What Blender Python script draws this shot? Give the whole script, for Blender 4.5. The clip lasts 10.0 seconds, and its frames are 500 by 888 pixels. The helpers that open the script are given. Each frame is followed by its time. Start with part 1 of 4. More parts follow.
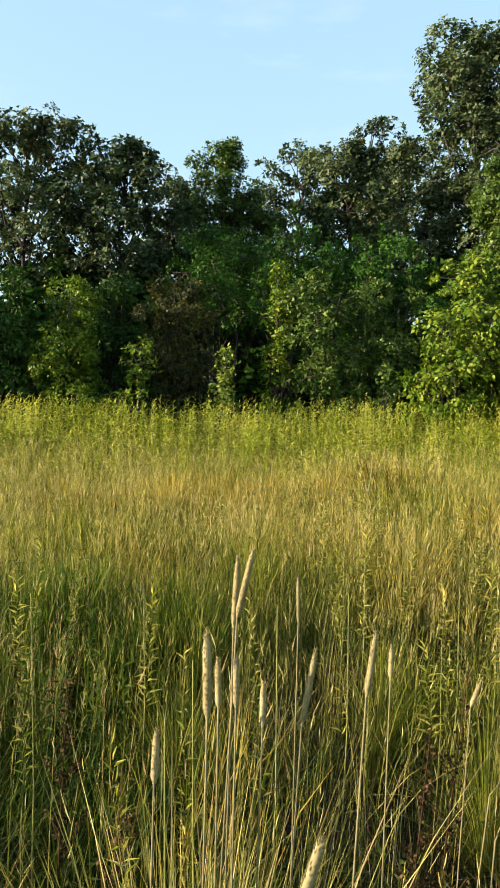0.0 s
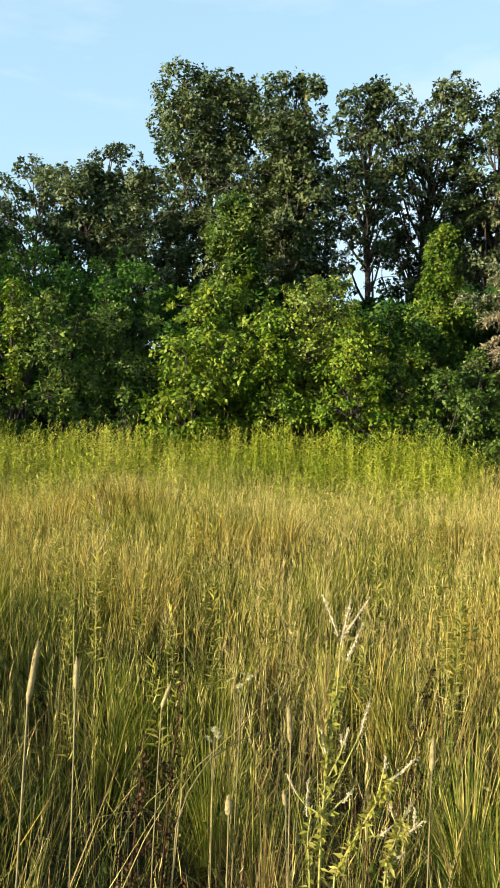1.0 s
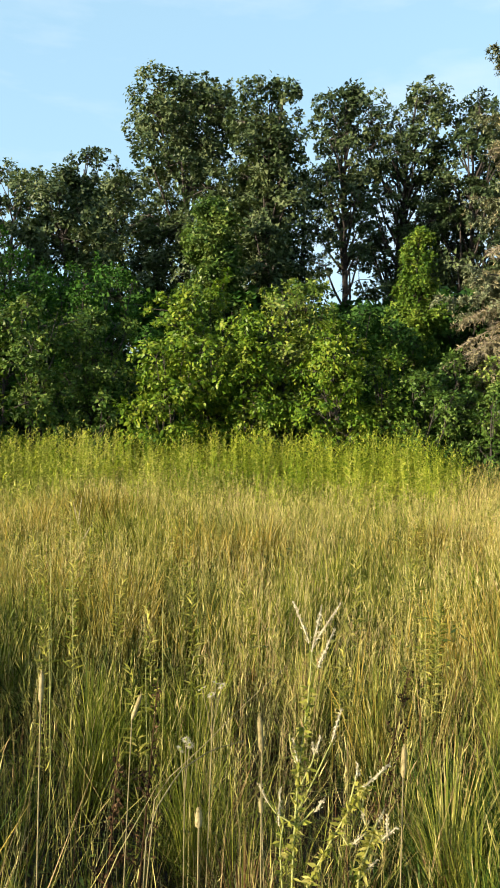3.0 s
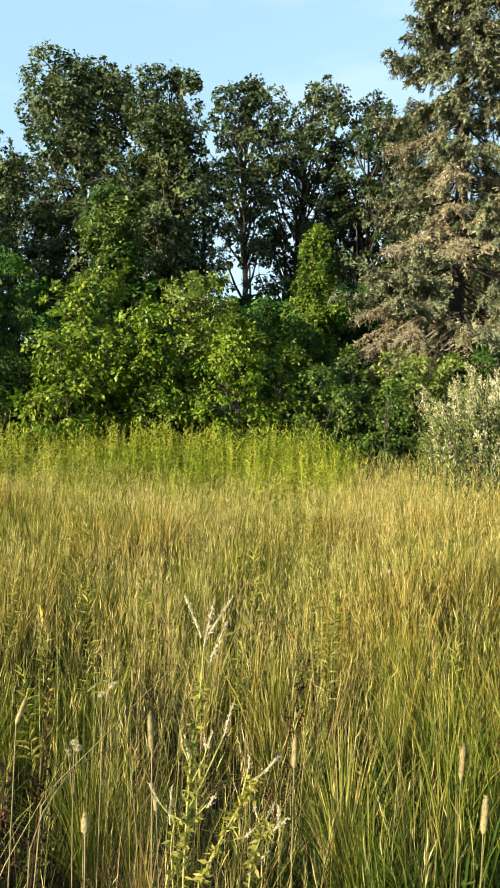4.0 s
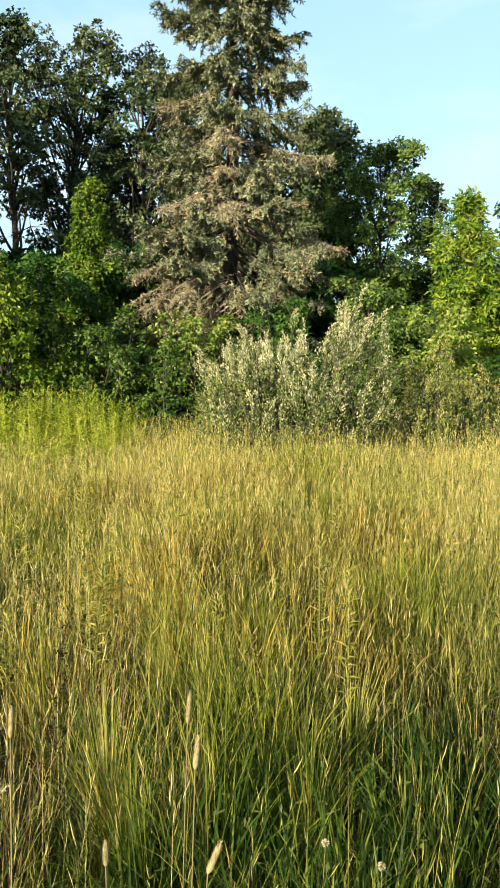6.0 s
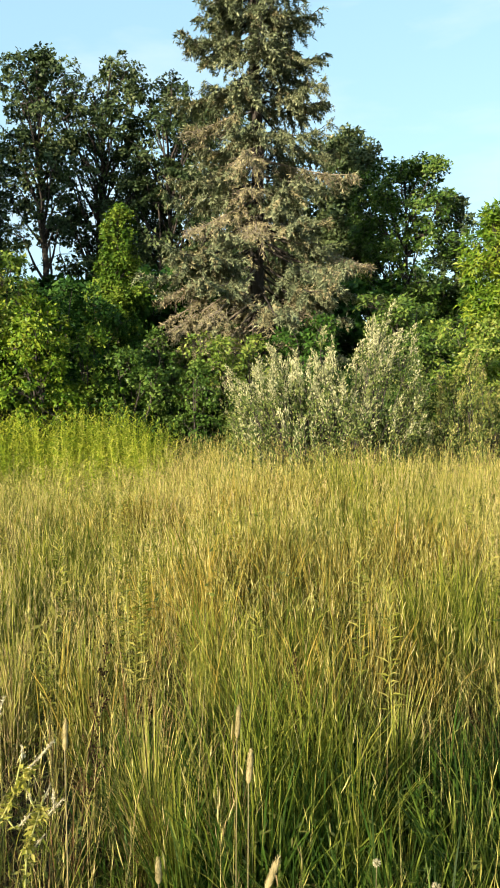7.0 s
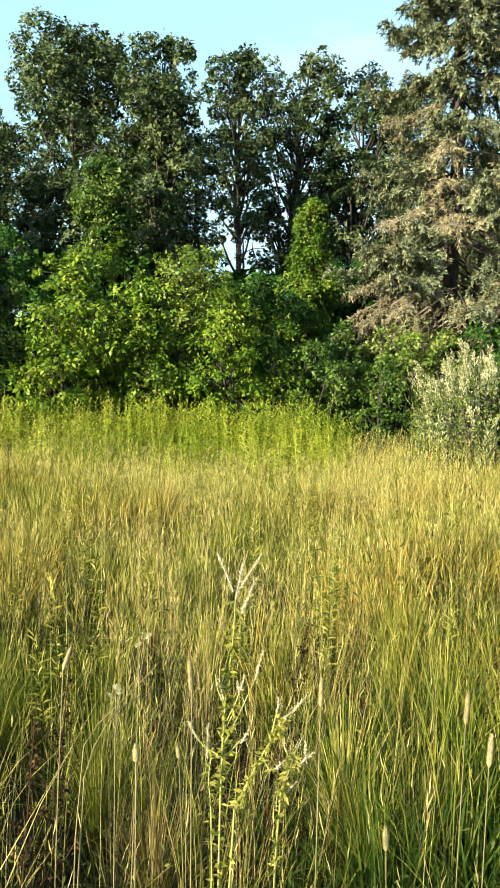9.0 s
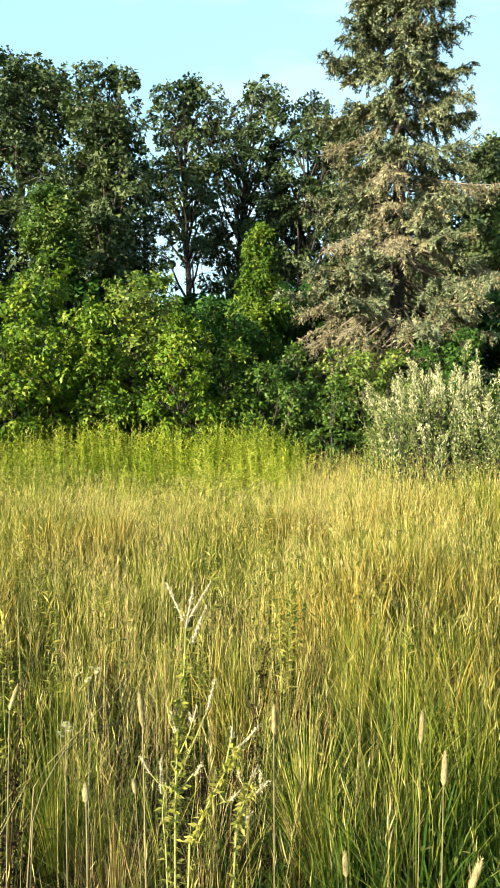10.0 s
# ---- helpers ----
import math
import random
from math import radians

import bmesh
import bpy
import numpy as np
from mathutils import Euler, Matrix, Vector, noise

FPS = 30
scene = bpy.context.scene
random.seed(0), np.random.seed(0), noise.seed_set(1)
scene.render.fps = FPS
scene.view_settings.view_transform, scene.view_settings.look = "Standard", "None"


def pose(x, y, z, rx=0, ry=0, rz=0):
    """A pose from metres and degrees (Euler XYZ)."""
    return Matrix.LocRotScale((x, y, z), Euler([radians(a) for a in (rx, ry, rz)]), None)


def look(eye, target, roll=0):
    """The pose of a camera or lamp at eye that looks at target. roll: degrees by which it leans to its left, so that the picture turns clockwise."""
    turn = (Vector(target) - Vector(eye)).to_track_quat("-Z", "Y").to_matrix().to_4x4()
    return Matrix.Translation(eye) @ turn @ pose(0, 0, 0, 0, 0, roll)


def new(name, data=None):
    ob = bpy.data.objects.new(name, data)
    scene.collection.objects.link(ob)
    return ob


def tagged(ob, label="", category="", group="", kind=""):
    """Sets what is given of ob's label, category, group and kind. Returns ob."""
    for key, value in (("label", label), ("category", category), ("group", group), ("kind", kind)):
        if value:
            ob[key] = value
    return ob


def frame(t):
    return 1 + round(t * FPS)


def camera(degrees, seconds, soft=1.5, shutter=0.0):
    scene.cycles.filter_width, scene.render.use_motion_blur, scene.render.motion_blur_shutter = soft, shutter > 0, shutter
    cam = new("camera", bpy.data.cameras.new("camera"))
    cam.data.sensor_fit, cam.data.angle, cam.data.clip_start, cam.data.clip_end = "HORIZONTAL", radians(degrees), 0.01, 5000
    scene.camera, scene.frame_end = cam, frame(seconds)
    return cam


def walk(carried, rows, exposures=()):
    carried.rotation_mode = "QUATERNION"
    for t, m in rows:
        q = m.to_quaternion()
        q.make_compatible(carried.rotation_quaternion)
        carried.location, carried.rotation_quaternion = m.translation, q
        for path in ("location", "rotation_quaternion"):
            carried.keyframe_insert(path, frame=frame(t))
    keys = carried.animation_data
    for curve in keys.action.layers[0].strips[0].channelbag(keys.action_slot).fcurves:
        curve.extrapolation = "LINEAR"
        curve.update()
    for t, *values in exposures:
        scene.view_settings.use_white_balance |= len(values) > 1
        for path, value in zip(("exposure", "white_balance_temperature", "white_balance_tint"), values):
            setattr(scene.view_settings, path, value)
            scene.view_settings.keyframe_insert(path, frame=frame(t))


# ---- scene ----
cam = camera(38.0, 10.0, soft=1.85)
# seconds, eye, a point ten metres ahead, roll
PATH = [
    (0, (-0.055, 0.070, 1.593), (-0.178, 10.046, 0.914), 1.44),
    (0.2, (-0.043, 0.054, 1.588), (0.549, 10.020, 1.158), 1.10),
    (0.5, (-0.013, 0.032, 1.586), (2.051, 9.809, 1.203), 1.96),
    (1, (0.000, 0.000, 1.600), (3.304, 9.434, 1.318), 1.69),
    (1.5, (-0.007, -0.020, 1.611), (3.258, 9.431, 1.469), 1.49),
    (2, (0.008, 0.006, 1.603), (3.257, 9.461, 1.423), 1.52),
    (2.2, (0.008, 0.003, 1.605), (3.382, 9.415, 1.434), 1.60),
    (3.3, (0.020, 0.002, 1.604), (3.708, 9.293, 1.354), 0.62),
    (3.5, (0.018, -0.010, 1.607), (3.896, 9.204, 1.371), 0.31),
    (4, (0.036, 0.012, 1.602), (4.829, 8.783, 1.304), 1.12),
    (4.5, (0.053, 0.008, 1.602), (5.514, 8.381, 1.320), 0.97),
    (4.8, (0.080, -0.005, 1.600), (6.088, 7.983, 1.320), 0.98),
    (5, (0.101, 0.001, 1.599), (6.772, 7.429, 1.037), 0.99),
    (5.2, (0.081, -0.059, 1.632), (7.207, 6.909, 0.806), 1.02),
    (5.5, (0.086, -0.070, 1.630), (7.400, 6.744, 0.730), 0.75),
    (6.3, (0.085, -0.082, 1.621), (6.981, 7.116, 0.820), 0.36),
    (6.5, (0.088, -0.067, 1.615), (6.858, 7.244, 0.763), 0.38),
    (7, (0.071, -0.060, 1.612), (6.910, 7.215, 1.068), -0.91),
    (7.5, (0.014, -0.063, 1.620), (6.164, 7.798, 0.988), -0.24),
    (8, (-0.032, -0.049, 1.605), (5.037, 8.541, 0.883), 0.75),
    (8.5, (-0.043, -0.039, 1.594), (4.789, 8.685, 0.850), 1.84),
    (9, (-0.047, -0.030, 1.595), (4.852, 8.665, 0.964), 1.40),
    (9.5, (-0.045, -0.029, 1.591), (5.039, 8.559, 0.956), 1.09),
    (10, (-0.034, -0.037, 1.600), (5.392, 8.358, 1.285), -0.23),
]
walk(cam, [(t, look(eye, target, roll)) for t, eye, target, roll in PATH], [(0, 1.86, 6550, 14), (2, 1.80, 6400, 13), (3.5, 1.80, 6330, 13), (4.5, 1.90, 6350, 14), (6.5, 1.84, 6350, 11), (7.5, 1.82, 6400, 8), (8.2, 2.08, 6230, 5), (10, 2.18, 6230, 5)])

# ---- light ----
SUN_AZ, SUN_EL = -102.0, 15.0  # bearing from +y towards +x, height, in degrees
world = bpy.data.worlds.new("sky")
scene.world = world
world.use_nodes = True
wn, wl = world.node_tree.nodes, world.node_tree.links
wn.clear()
sky = wn.new("ShaderNodeTexSky")
sky.sky_type, sky.sun_disc = "NISHITA", False
sky.sun_elevation, sky.sun_rotation = radians(SUN_EL), radians(SUN_AZ)
sky.air_density, sky.dust_density, sky.ozone_density = 1.0, 1.7, 0.35
# thin streaks of cirrus
coord = wn.new("ShaderNodeTexCoord")
wmap = wn.new("ShaderNodeMapping")
wmap.inputs["Scale"].default_value = (2.2, 2.2, 9.0)
cloud = wn.new("ShaderNodeTexNoise")
cloud.inputs["Scale"].default_value, cloud.inputs["Detail"].default_value, cloud.inputs["Roughness"].default_value = 1.3, 6.0, 0.55
cramp = wn.new("ShaderNodeMapRange")
cramp.inputs["From Min"].default_value, cramp.inputs["From Max"].default_value = 0.46, 0.74
cramp.inputs["To Max"].default_value = 0.55
wmix = wn.new("ShaderNodeMix")
wmix.data_type = "RGBA"
wmix.inputs["B"].default_value = (3.2, 3.6, 3.8, 1)
back = wn.new("ShaderNodeBackground")
SKY_STRENGTH = 0.088
back.inputs["Strength"].default_value = SKY_STRENGTH
wout = wn.new("ShaderNodeOutputWorld")
wl.new(coord.outputs["Generated"], wmap.inputs["Vector"])
wl.new(wmap.outputs["Vector"], cloud.inputs["Vector"])
wl.new(cloud.outputs["Fac"], cramp.inputs["Value"])
wl.new(cramp.outputs["Result"], wmix.inputs["Factor"])
haze = wn.new("ShaderNodeVectorMath")
haze.operation = "MULTIPLY"
haze.inputs[1].default_value = (1.22, 1.26, 1.2)  # a cool, faintly green haze
wl.new(sky.outputs["Color"], haze.inputs[0])
veil = wn.new("ShaderNodeMix")  # thin even high haze
veil.data_type = "RGBA"
veil.inputs["Factor"].default_value = 0.65
veil.inputs["B"].default_value = (1.62, 2.7, 3.25, 1)
wl.new(haze.outputs["Vector"], veil.inputs["A"])
wl.new(veil.outputs["Result"], wmix.inputs["A"])
wl.new(wmix.outputs["Result"], back.inputs["Color"])
wl.new(back.outputs["Background"], wout.inputs["Surface"])

sun_data = bpy.data.lights.new("sun", "SUN")
sun_data.energy, sun_data.angle, sun_data.color = 5.0, radians(0.6), (1.0, 0.825, 0.58)
sun = new("sun", sun_data)
a_s, e_s = radians(SUN_AZ), radians(SUN_EL)
sun.matrix_world = look((60 * math.sin(a_s) * math.cos(e_s), 60 * math.cos(a_s) * math.cos(e_s), 60 * math.sin(e_s)), (0, 0, 0))


# ---- materials ----
def ramp_node(nodes, stops):
    r = nodes.new("ShaderNodeValToRGB")
    el = r.color_ramp.elements
    while len(el) < len(stops):
        el.new(0.5)
    for e, (p, c) in zip(el, stops):
        e.position, e.color = p, (*c, 1)
    return r


def leaf_material(name, stops, through_light=0.35, rough=0.55, patch=0.7, patch_amount=0.35, gloss=0.18, grit=0.65, own=1.0, solo=False):
    """Thin leaf: each blade has its own tint, shifted by soft patches over the plant. solo: for leaves that are objects of their own."""
    m = bpy.data.materials.new(name)
    m.use_nodes = True
    n, l = m.node_tree.nodes, m.node_tree.links
    n.clear()
    geo, tex = n.new("ShaderNodeNewGeometry"), n.new("ShaderNodeTexNoise")
    tex.inputs["Scale"].default_value, tex.inputs["Detail"].default_value, tex.inputs["Roughness"].default_value = patch, 5.0, grit
    l.new(geo.outputs["Position"], tex.inputs["Vector"])
    shift = n.new("ShaderNodeMapRange")
    shift.inputs["From Min"].default_value, shift.inputs["From Max"].default_value = 0.36, 0.64
    shift.inputs["To Min"].default_value, shift.inputs["To Max"].default_value = -patch_amount, patch_amount
    l.new(tex.outputs["Fac"], shift.inputs["Value"])
    add = n.new("ShaderNodeMath")
    add.operation, add.use_clamp = "ADD", True
    each = n.new("ShaderNodeMapRange")
    each.inputs["To Min"].default_value, each.inputs["To Max"].default_value = 0.5 - 0.5 * own, 0.5 + 0.5 * own
    l.new(n.new("ShaderNodeObjectInfo").outputs["Random"] if solo else geo.outputs["Random Per Island"], each.inputs["Value"])
    l.new(each.outputs["Result"], add.inputs[0])
    l.new(shift.outputs["Result"], add.inputs[1])
    col = ramp_node(n, stops)
    l.new(add.outputs[0], col.inputs["Fac"])
    fine = n.new("ShaderNodeTexNoise")
    fine.inputs["Scale"].default_value = 60.0
    l.new(geo.outputs["Position"], fine.inputs["Vector"])
    vary = n.new("ShaderNodeMapRange")
    vary.inputs["To Min"].default_value, vary.inputs["To Max"].default_value = 0.65, 1.35
    l.new(fine.outputs["Fac"], vary.inputs["Value"])
    tint = n.new("ShaderNodeVectorMath")
    tint.operation = "SCALE"
    l.new(col.outputs["Color"], tint.inputs[0])
    l.new(vary.outputs["Result"], tint.inputs["Scale"])
    skin = n.new("ShaderNodeBsdfPrincipled")
    skin.inputs["Roughness"].default_value = rough
    skin.inputs["Specular IOR Level"].default_value = gloss
    l.new(tint.outputs["Vector"], skin.inputs["Base Color"])
    glow = n.new("ShaderNodeBsdfTranslucent")
    warm = n.new("ShaderNodeVectorMath")
    warm.operation = "MULTIPLY"
    warm.inputs[1].default_value = (1.15, 1.2, 0.6)
    l.new(tint.outputs["Vector"], warm.inputs[0])
    l.new(warm.outputs["Vector"], glow.inputs["Color"])
    mix = n.new("ShaderNodeMixShader")
    mix.inputs["Fac"].default_value = through_light
    out = n.new("ShaderNodeOutputMaterial")
    l.new(skin.outputs[0], mix.inputs[1])
    l.new(glow.outputs[0], mix.inputs[2])
    l.new(mix.outputs[0], out.inputs["Surface"])
    return m


def rough_material(name, stops, scale, rough=0.9, bump=0.4, stretch=(1, 1, 1)):
    m = bpy.data.materials.new(name)
    m.use_nodes = True
    n, l = m.node_tree.nodes, m.node_tree.links
    skin = n["Principled BSDF"]
    geo, mp = n.new("ShaderNodeNewGeometry"), n.new("ShaderNodeMapping")
    mp.inputs["Scale"].default_value = stretch
    l.new(geo.outputs["Position"], mp.inputs["Vector"])
    big, small = n.new("ShaderNodeTexNoise"), n.new("ShaderNodeTexNoise")
    big.inputs["Scale"].default_value, big.inputs["Detail"].default_value = scale, 8.0
    small.inputs["Scale"].default_value, small.inputs["Detail"].default_value = scale * 12, 4.0
    for t in (big, small):
        l.new(mp.outputs["Vector"], t.inputs["Vector"])
    mean = n.new("ShaderNodeMath")
    mean.operation = "MULTIPLY_ADD"
    mean.inputs[1].default_value = 0.5
    half = n.new("ShaderNodeMath")
    half.operation = "MULTIPLY"
    half.inputs[1].default_value = 0.5
    l.new(big.outputs["Fac"], mean.inputs[0])
    l.new(small.outputs["Fac"], half.inputs[0])
    l.new(half.outputs[0], mean.inputs[2])
    col = ramp_node(n, stops)
    l.new(mean.outputs[0], col.inputs["Fac"])
    l.new(col.outputs["Color"], skin.inputs["Base Color"])
    skin.inputs["Roughness"].default_value = rough
    b = n.new("ShaderNodeBump")
    b.inputs["Strength"].default_value, b.inputs["Distance"].default_value = bump, 0.05
    l.new(mean.outputs[0], b.inputs["Height"])
    l.new(b.outputs["Normal"], skin.inputs["Normal"])
    return m


# near-black soil: the shade under the grass is put into its colour
SOIL = rough_material("shaded_thatch_and_soil", [(0.3, (0.00442, 0.003536, 0.00221)), (0.5, (0.01151, 0.00884, 0.004862)), (0.7, (0.03094, 0.02301, 0.01235))], 1.2, 0.95, 0.8)
BARK = rough_material("grey_brown_bark", [(0.35, (0.00952, 0.00816, 0.0068)), (0.55, (0.0272, 0.0224, 0.0184)), (0.75, (0.0646, 0.0558, 0.0449))], 3.0, 0.9, 0.8, (1, 1, 0.25))
DEAD = rough_material("dry_grey_twig", [(0.3, (0.086, 0.07337, 0.05287)), (0.55, (0.1725, 0.1487, 0.1103)), (0.75, (0.275, 0.2463, 0.1888))], 5.0, 0.9, 0.4, (1.25, 1.25, 0.5))
STEM = rough_material("green_stem", [(0.3, (0.102, 0.122, 0.0238)), (0.55, (0.197, 0.204, 0.0476)), (0.75, (0.286, 0.265, 0.0884))], 6.0, 0.7, 0.2)
STRAW = rough_material("straw_stem", [(0.3, (0.068, 0.0612, 0.0204)), (0.55, (0.129, 0.109, 0.0408)), (0.75, (0.204, 0.17, 0.0748))], 9.0, 0.7, 0.2)

OAK = leaf_material("oak_leaf", [(0, (0.01092, 0.02185, 0.008076)), (0.5, (0.03932, 0.06441, 0.02428)), (1, (0.09591, 0.1225, 0.05076))], 0.16, 0.5, 0.45, 0.3, 0.15, own=0.6)
VINE = leaf_material("vine_leaf", [(0.0, (0.01505, 0.04227, 0.004692)), (0.5, (0.05256, 0.1032, 0.01032)), (1.0, (0.1404, 0.1882, 0.02446))], 0.2, 0.5, 1.8, 0.35, 0.1, own=0.7)
DEEP = leaf_material("deep_green_leaf", [(0.0, (0.01463, 0.03773, 0.006281)), (0.5, (0.044, 0.08789, 0.01463)), (1.0, (0.09944, 0.1463, 0.03146))], 0.16, 0.4, 1.4, 0.35, 0.1, own=0.7)
MAPLE = leaf_material("maple_leaf", [(0, (0.01562, 0.04092, 0.006809)), (0.5, (0.04862, 0.0924, 0.01661)), (1, (0.1166, 0.1606, 0.03509))], 0.18, 0.4, 1.4, 0.35, 0.1, own=0.7)
# young green leaf, made lighter and yellower for the low sun on the shrubs
BRIGHT = leaf_material("sunlit_young_leaf", [(0, (0.02408, 0.06167, 0.005292)), (0.5, (0.07862, 0.1415, 0.01057)), (1, (0.1847, 0.2246, 0.02646))], 0.25, 0.4, 1.6, 0.35, 0.12, own=0.7)
PALE = leaf_material("pale_maple_leaf", [(0.0, (0.03758, 0.0793, 0.009882)), (0.5, (0.1074, 0.1647, 0.02196)), (1.0, (0.2255, 0.2501, 0.06039))], 0.28, 0.5, 1.1, 0.3, 0.2, own=0.8)
# leaf of the thicket's dark shrubs, with shade put into the colour
SHADE = leaf_material("shaded_understory_leaf", [(0, (0.007453, 0.0255, 0.00532)), (0.5, (0.02133, 0.05957, 0.009576)), (1, (0.0532, 0.1042, 0.01703))], 0.12, 0.55, 0.8, 0.3, 0.06, own=0.7)
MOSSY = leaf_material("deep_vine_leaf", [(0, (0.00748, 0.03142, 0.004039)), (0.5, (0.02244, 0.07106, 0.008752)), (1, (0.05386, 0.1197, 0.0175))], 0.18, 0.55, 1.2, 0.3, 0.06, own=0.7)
RUSTY = leaf_material("rusty_leaf", [(0, (0.0177, 0.0272, 0.0068)), (0.55, (0.0394, 0.0449, 0.0122)), (1, (0.09, 0.082, 0.022))], 0.3, 0.6, 0.9, 0.35)
SILVER = leaf_material("silver_leaf", [(0, (0.1085, 0.126, 0.0545)), (0.45, (0.24, 0.253, 0.134)), (1, (0.4147, 0.403, 0.261))], 0.25, 0.6, 2.2, 0.3, 0.15, own=0.8)
BUFF = leaf_material("buff_leaf", [(0, (0.08, 0.105, 0.02)), (0.5, (0.17, 0.18, 0.045)), (1, (0.3, 0.28, 0.12))], 0.3, 0.6, 2.2, 0.4, 0.15)
# greener inner leaf of the bushes, darkened for the shaded gaps between plumes
SHADED_GREEN = leaf_material("shaded_grey_green_leaf", [(0, (0.02548, 0.04927, 0.01054)), (0.5, (0.06982, 0.105, 0.02519)), (1, (0.1784, 0.2041, 0.06298))], 0.3, 0.6, 2.2, 0.4, 0.15)
NEEDLE = leaf_material("spruce_needle", [(0, (0.03825, 0.05324, 0.02777)), (0.5, (0.1116, 0.1354, 0.07299)), (1, (0.2466, 0.2657, 0.1597))], 0.08, 0.6, 1.1, 0.3, 0.1, own=0.7)
DRYNEEDLE = leaf_material("dry_spruce_needle", [(0, (0.06703, 0.0653, 0.03323)), (0.5, (0.1558, 0.1463, 0.07973)), (1, (0.2809, 0.2566, 0.1541))], 0.1, 0.7, 0.8, 0.3, 0.1, own=0.8)
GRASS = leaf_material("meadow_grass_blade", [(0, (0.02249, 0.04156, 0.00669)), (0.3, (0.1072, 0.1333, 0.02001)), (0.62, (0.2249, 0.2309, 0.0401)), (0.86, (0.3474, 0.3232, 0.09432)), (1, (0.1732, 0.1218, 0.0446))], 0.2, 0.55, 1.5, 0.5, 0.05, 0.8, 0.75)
# darker copy of the meadow blade; shade among near tufts is in its colour
NEAR = leaf_material("shaded_near_grass_blade", [(0, (0.01015, 0.01709, 0.003386)), (0.35, (0.0467, 0.05448, 0.01104)), (0.65, (0.1244, 0.1091, 0.02966)), (0.88, (0.2487, 0.2022, 0.08465)), (1, (0.09306, 0.05059, 0.02281))], 0.18, 0.55, 1.6, 0.5, 0.05, 0.8, 0.8)
# lush and olive undergrowth of the sward; shade at the grass bases darkens both colours
LUSH = leaf_material("shaded_lush_grass_blade", [(0, (0.008083, 0.02113, 0.002875)), (0.6, (0.03237, 0.0675, 0.008661)), (1, (0.1266, 0.158, 0.02418))], 0.3, 0.5, 0.6, 0.4, 0.08)
OLIVE = leaf_material("shaded_olive_grass_blade", [(0, (0.00809, 0.015, 0.00289)), (0.5, (0.0289, 0.0416, 0.00694)), (1, (0.0986, 0.0952, 0.0231))], 0.25, 0.55, 0.6, 0.5, 0.05, 0.8)
FRESH = leaf_material("fresh_grass_blade", [(0.0, (0.04082, 0.06548, 0.008101)), (0.5, (0.1226, 0.1461, 0.01989)), (1.0, (0.2618, 0.2613, 0.04505))], 0.42, 0.55, 1.0, 0.4, 0.05, 0.8)
RUSSET = leaf_material("russet_grass_blade", [(0, (0.05874, 0.05225, 0.009435)), (0.5, (0.1758, 0.1426, 0.02662)), (1, (0.3084, 0.2328, 0.05324))], 0.35, 0.6, 0.8, 0.5, 0.05, 0.8)
SEED = leaf_material("dry_seed_head", [(0, (0.08204, 0.0991, 0.02184)), (0.3, (0.1842, 0.1764, 0.04148)), (0.6, (0.2972, 0.2703, 0.08165)), (0.85, (0.4102, 0.3692, 0.1632)), (1, (0.2564, 0.1876, 0.09295))], 0.24, 0.7, 0.9, 0.5, 0.05, 0.8, 0.8)
GOLDENROD = leaf_material("goldenrod_leaf", [(0, (0.12, 0.193, 0.0182)), (0.5, (0.258, 0.322, 0.03074)), (1, (0.4321, 0.4511, 0.07388))], 0.5, 0.5, 0.8, 0.35, 0.08)
BLOOM = leaf_material("goldenrod_bloom", [(0, (0.16, 0.2, 0.03)), (0.5, (0.31, 0.335, 0.065)), (1, (0.52, 0.5, 0.16))], 0.5, 0.5, 0.8, 0.35, 0.08)
WEEDLEAF = leaf_material("weed_leaf", [(0, (0.111, 0.143, 0.0228)), (0.5, (0.257, 0.262, 0.049)), (1, (0.411, 0.376, 0.114))], 0.5, 0.55, 3.0, 0.3, 0.05)
LONELEAF = leaf_material("single_weed_leaf", [(0, (0.111, 0.143, 0.0228)), (0.5, (0.257, 0.262, 0.049)), (1, (0.411, 0.376, 0.114))], 0.5, 0.55, 3.0, 0.3, 0.05, solo=True)
FORB = leaf_material("low_forb_leaf", [(0, (0.0391, 0.06256, 0.009384)), (0.6, (0.09384, 0.1173, 0.01877)), (1, (0.2035, 0.1955, 0.05005))], 0.35, 0.5, 1.5, 0.3)
BROADLEAF = leaf_material("broad_weed_leaf", [(0, (0.0204, 0.051, 0.00612)), (0.5, (0.0578, 0.102, 0.0122)), (1, (0.122, 0.156, 0.0238))], 0.4, 0.5, 3.0, 0.3, 0.1)
FLUFF = leaf_material("white_flower_spike", [(0, (0.212, 0.187, 0.111)), (0.5, (0.357, 0.327, 0.221)), (1, (0.493, 0.459, 0.34))], 0.3, 0.7, 8.0, 0.2)
SPIKE = leaf_material("timothy_spike", [(0.0, (0.136, 0.116, 0.0476)), (0.5, (0.224, 0.19, 0.0884)), (1.0, (0.299, 0.265, 0.143))], 0.2, 0.7, 9.0, 0.3)

# brown thatch, coloured darker to hold the shade between the tufts
THATCH = leaf_material("shaded_old_thatch", [(0, (0.005188, 0.003558, 0.002033)), (0.5, (0.02328, 0.0137, 0.006585)), (1, (0.07761, 0.04818, 0.02285))], 0.1, 0.8, 1.2, 0.4, 0.05)


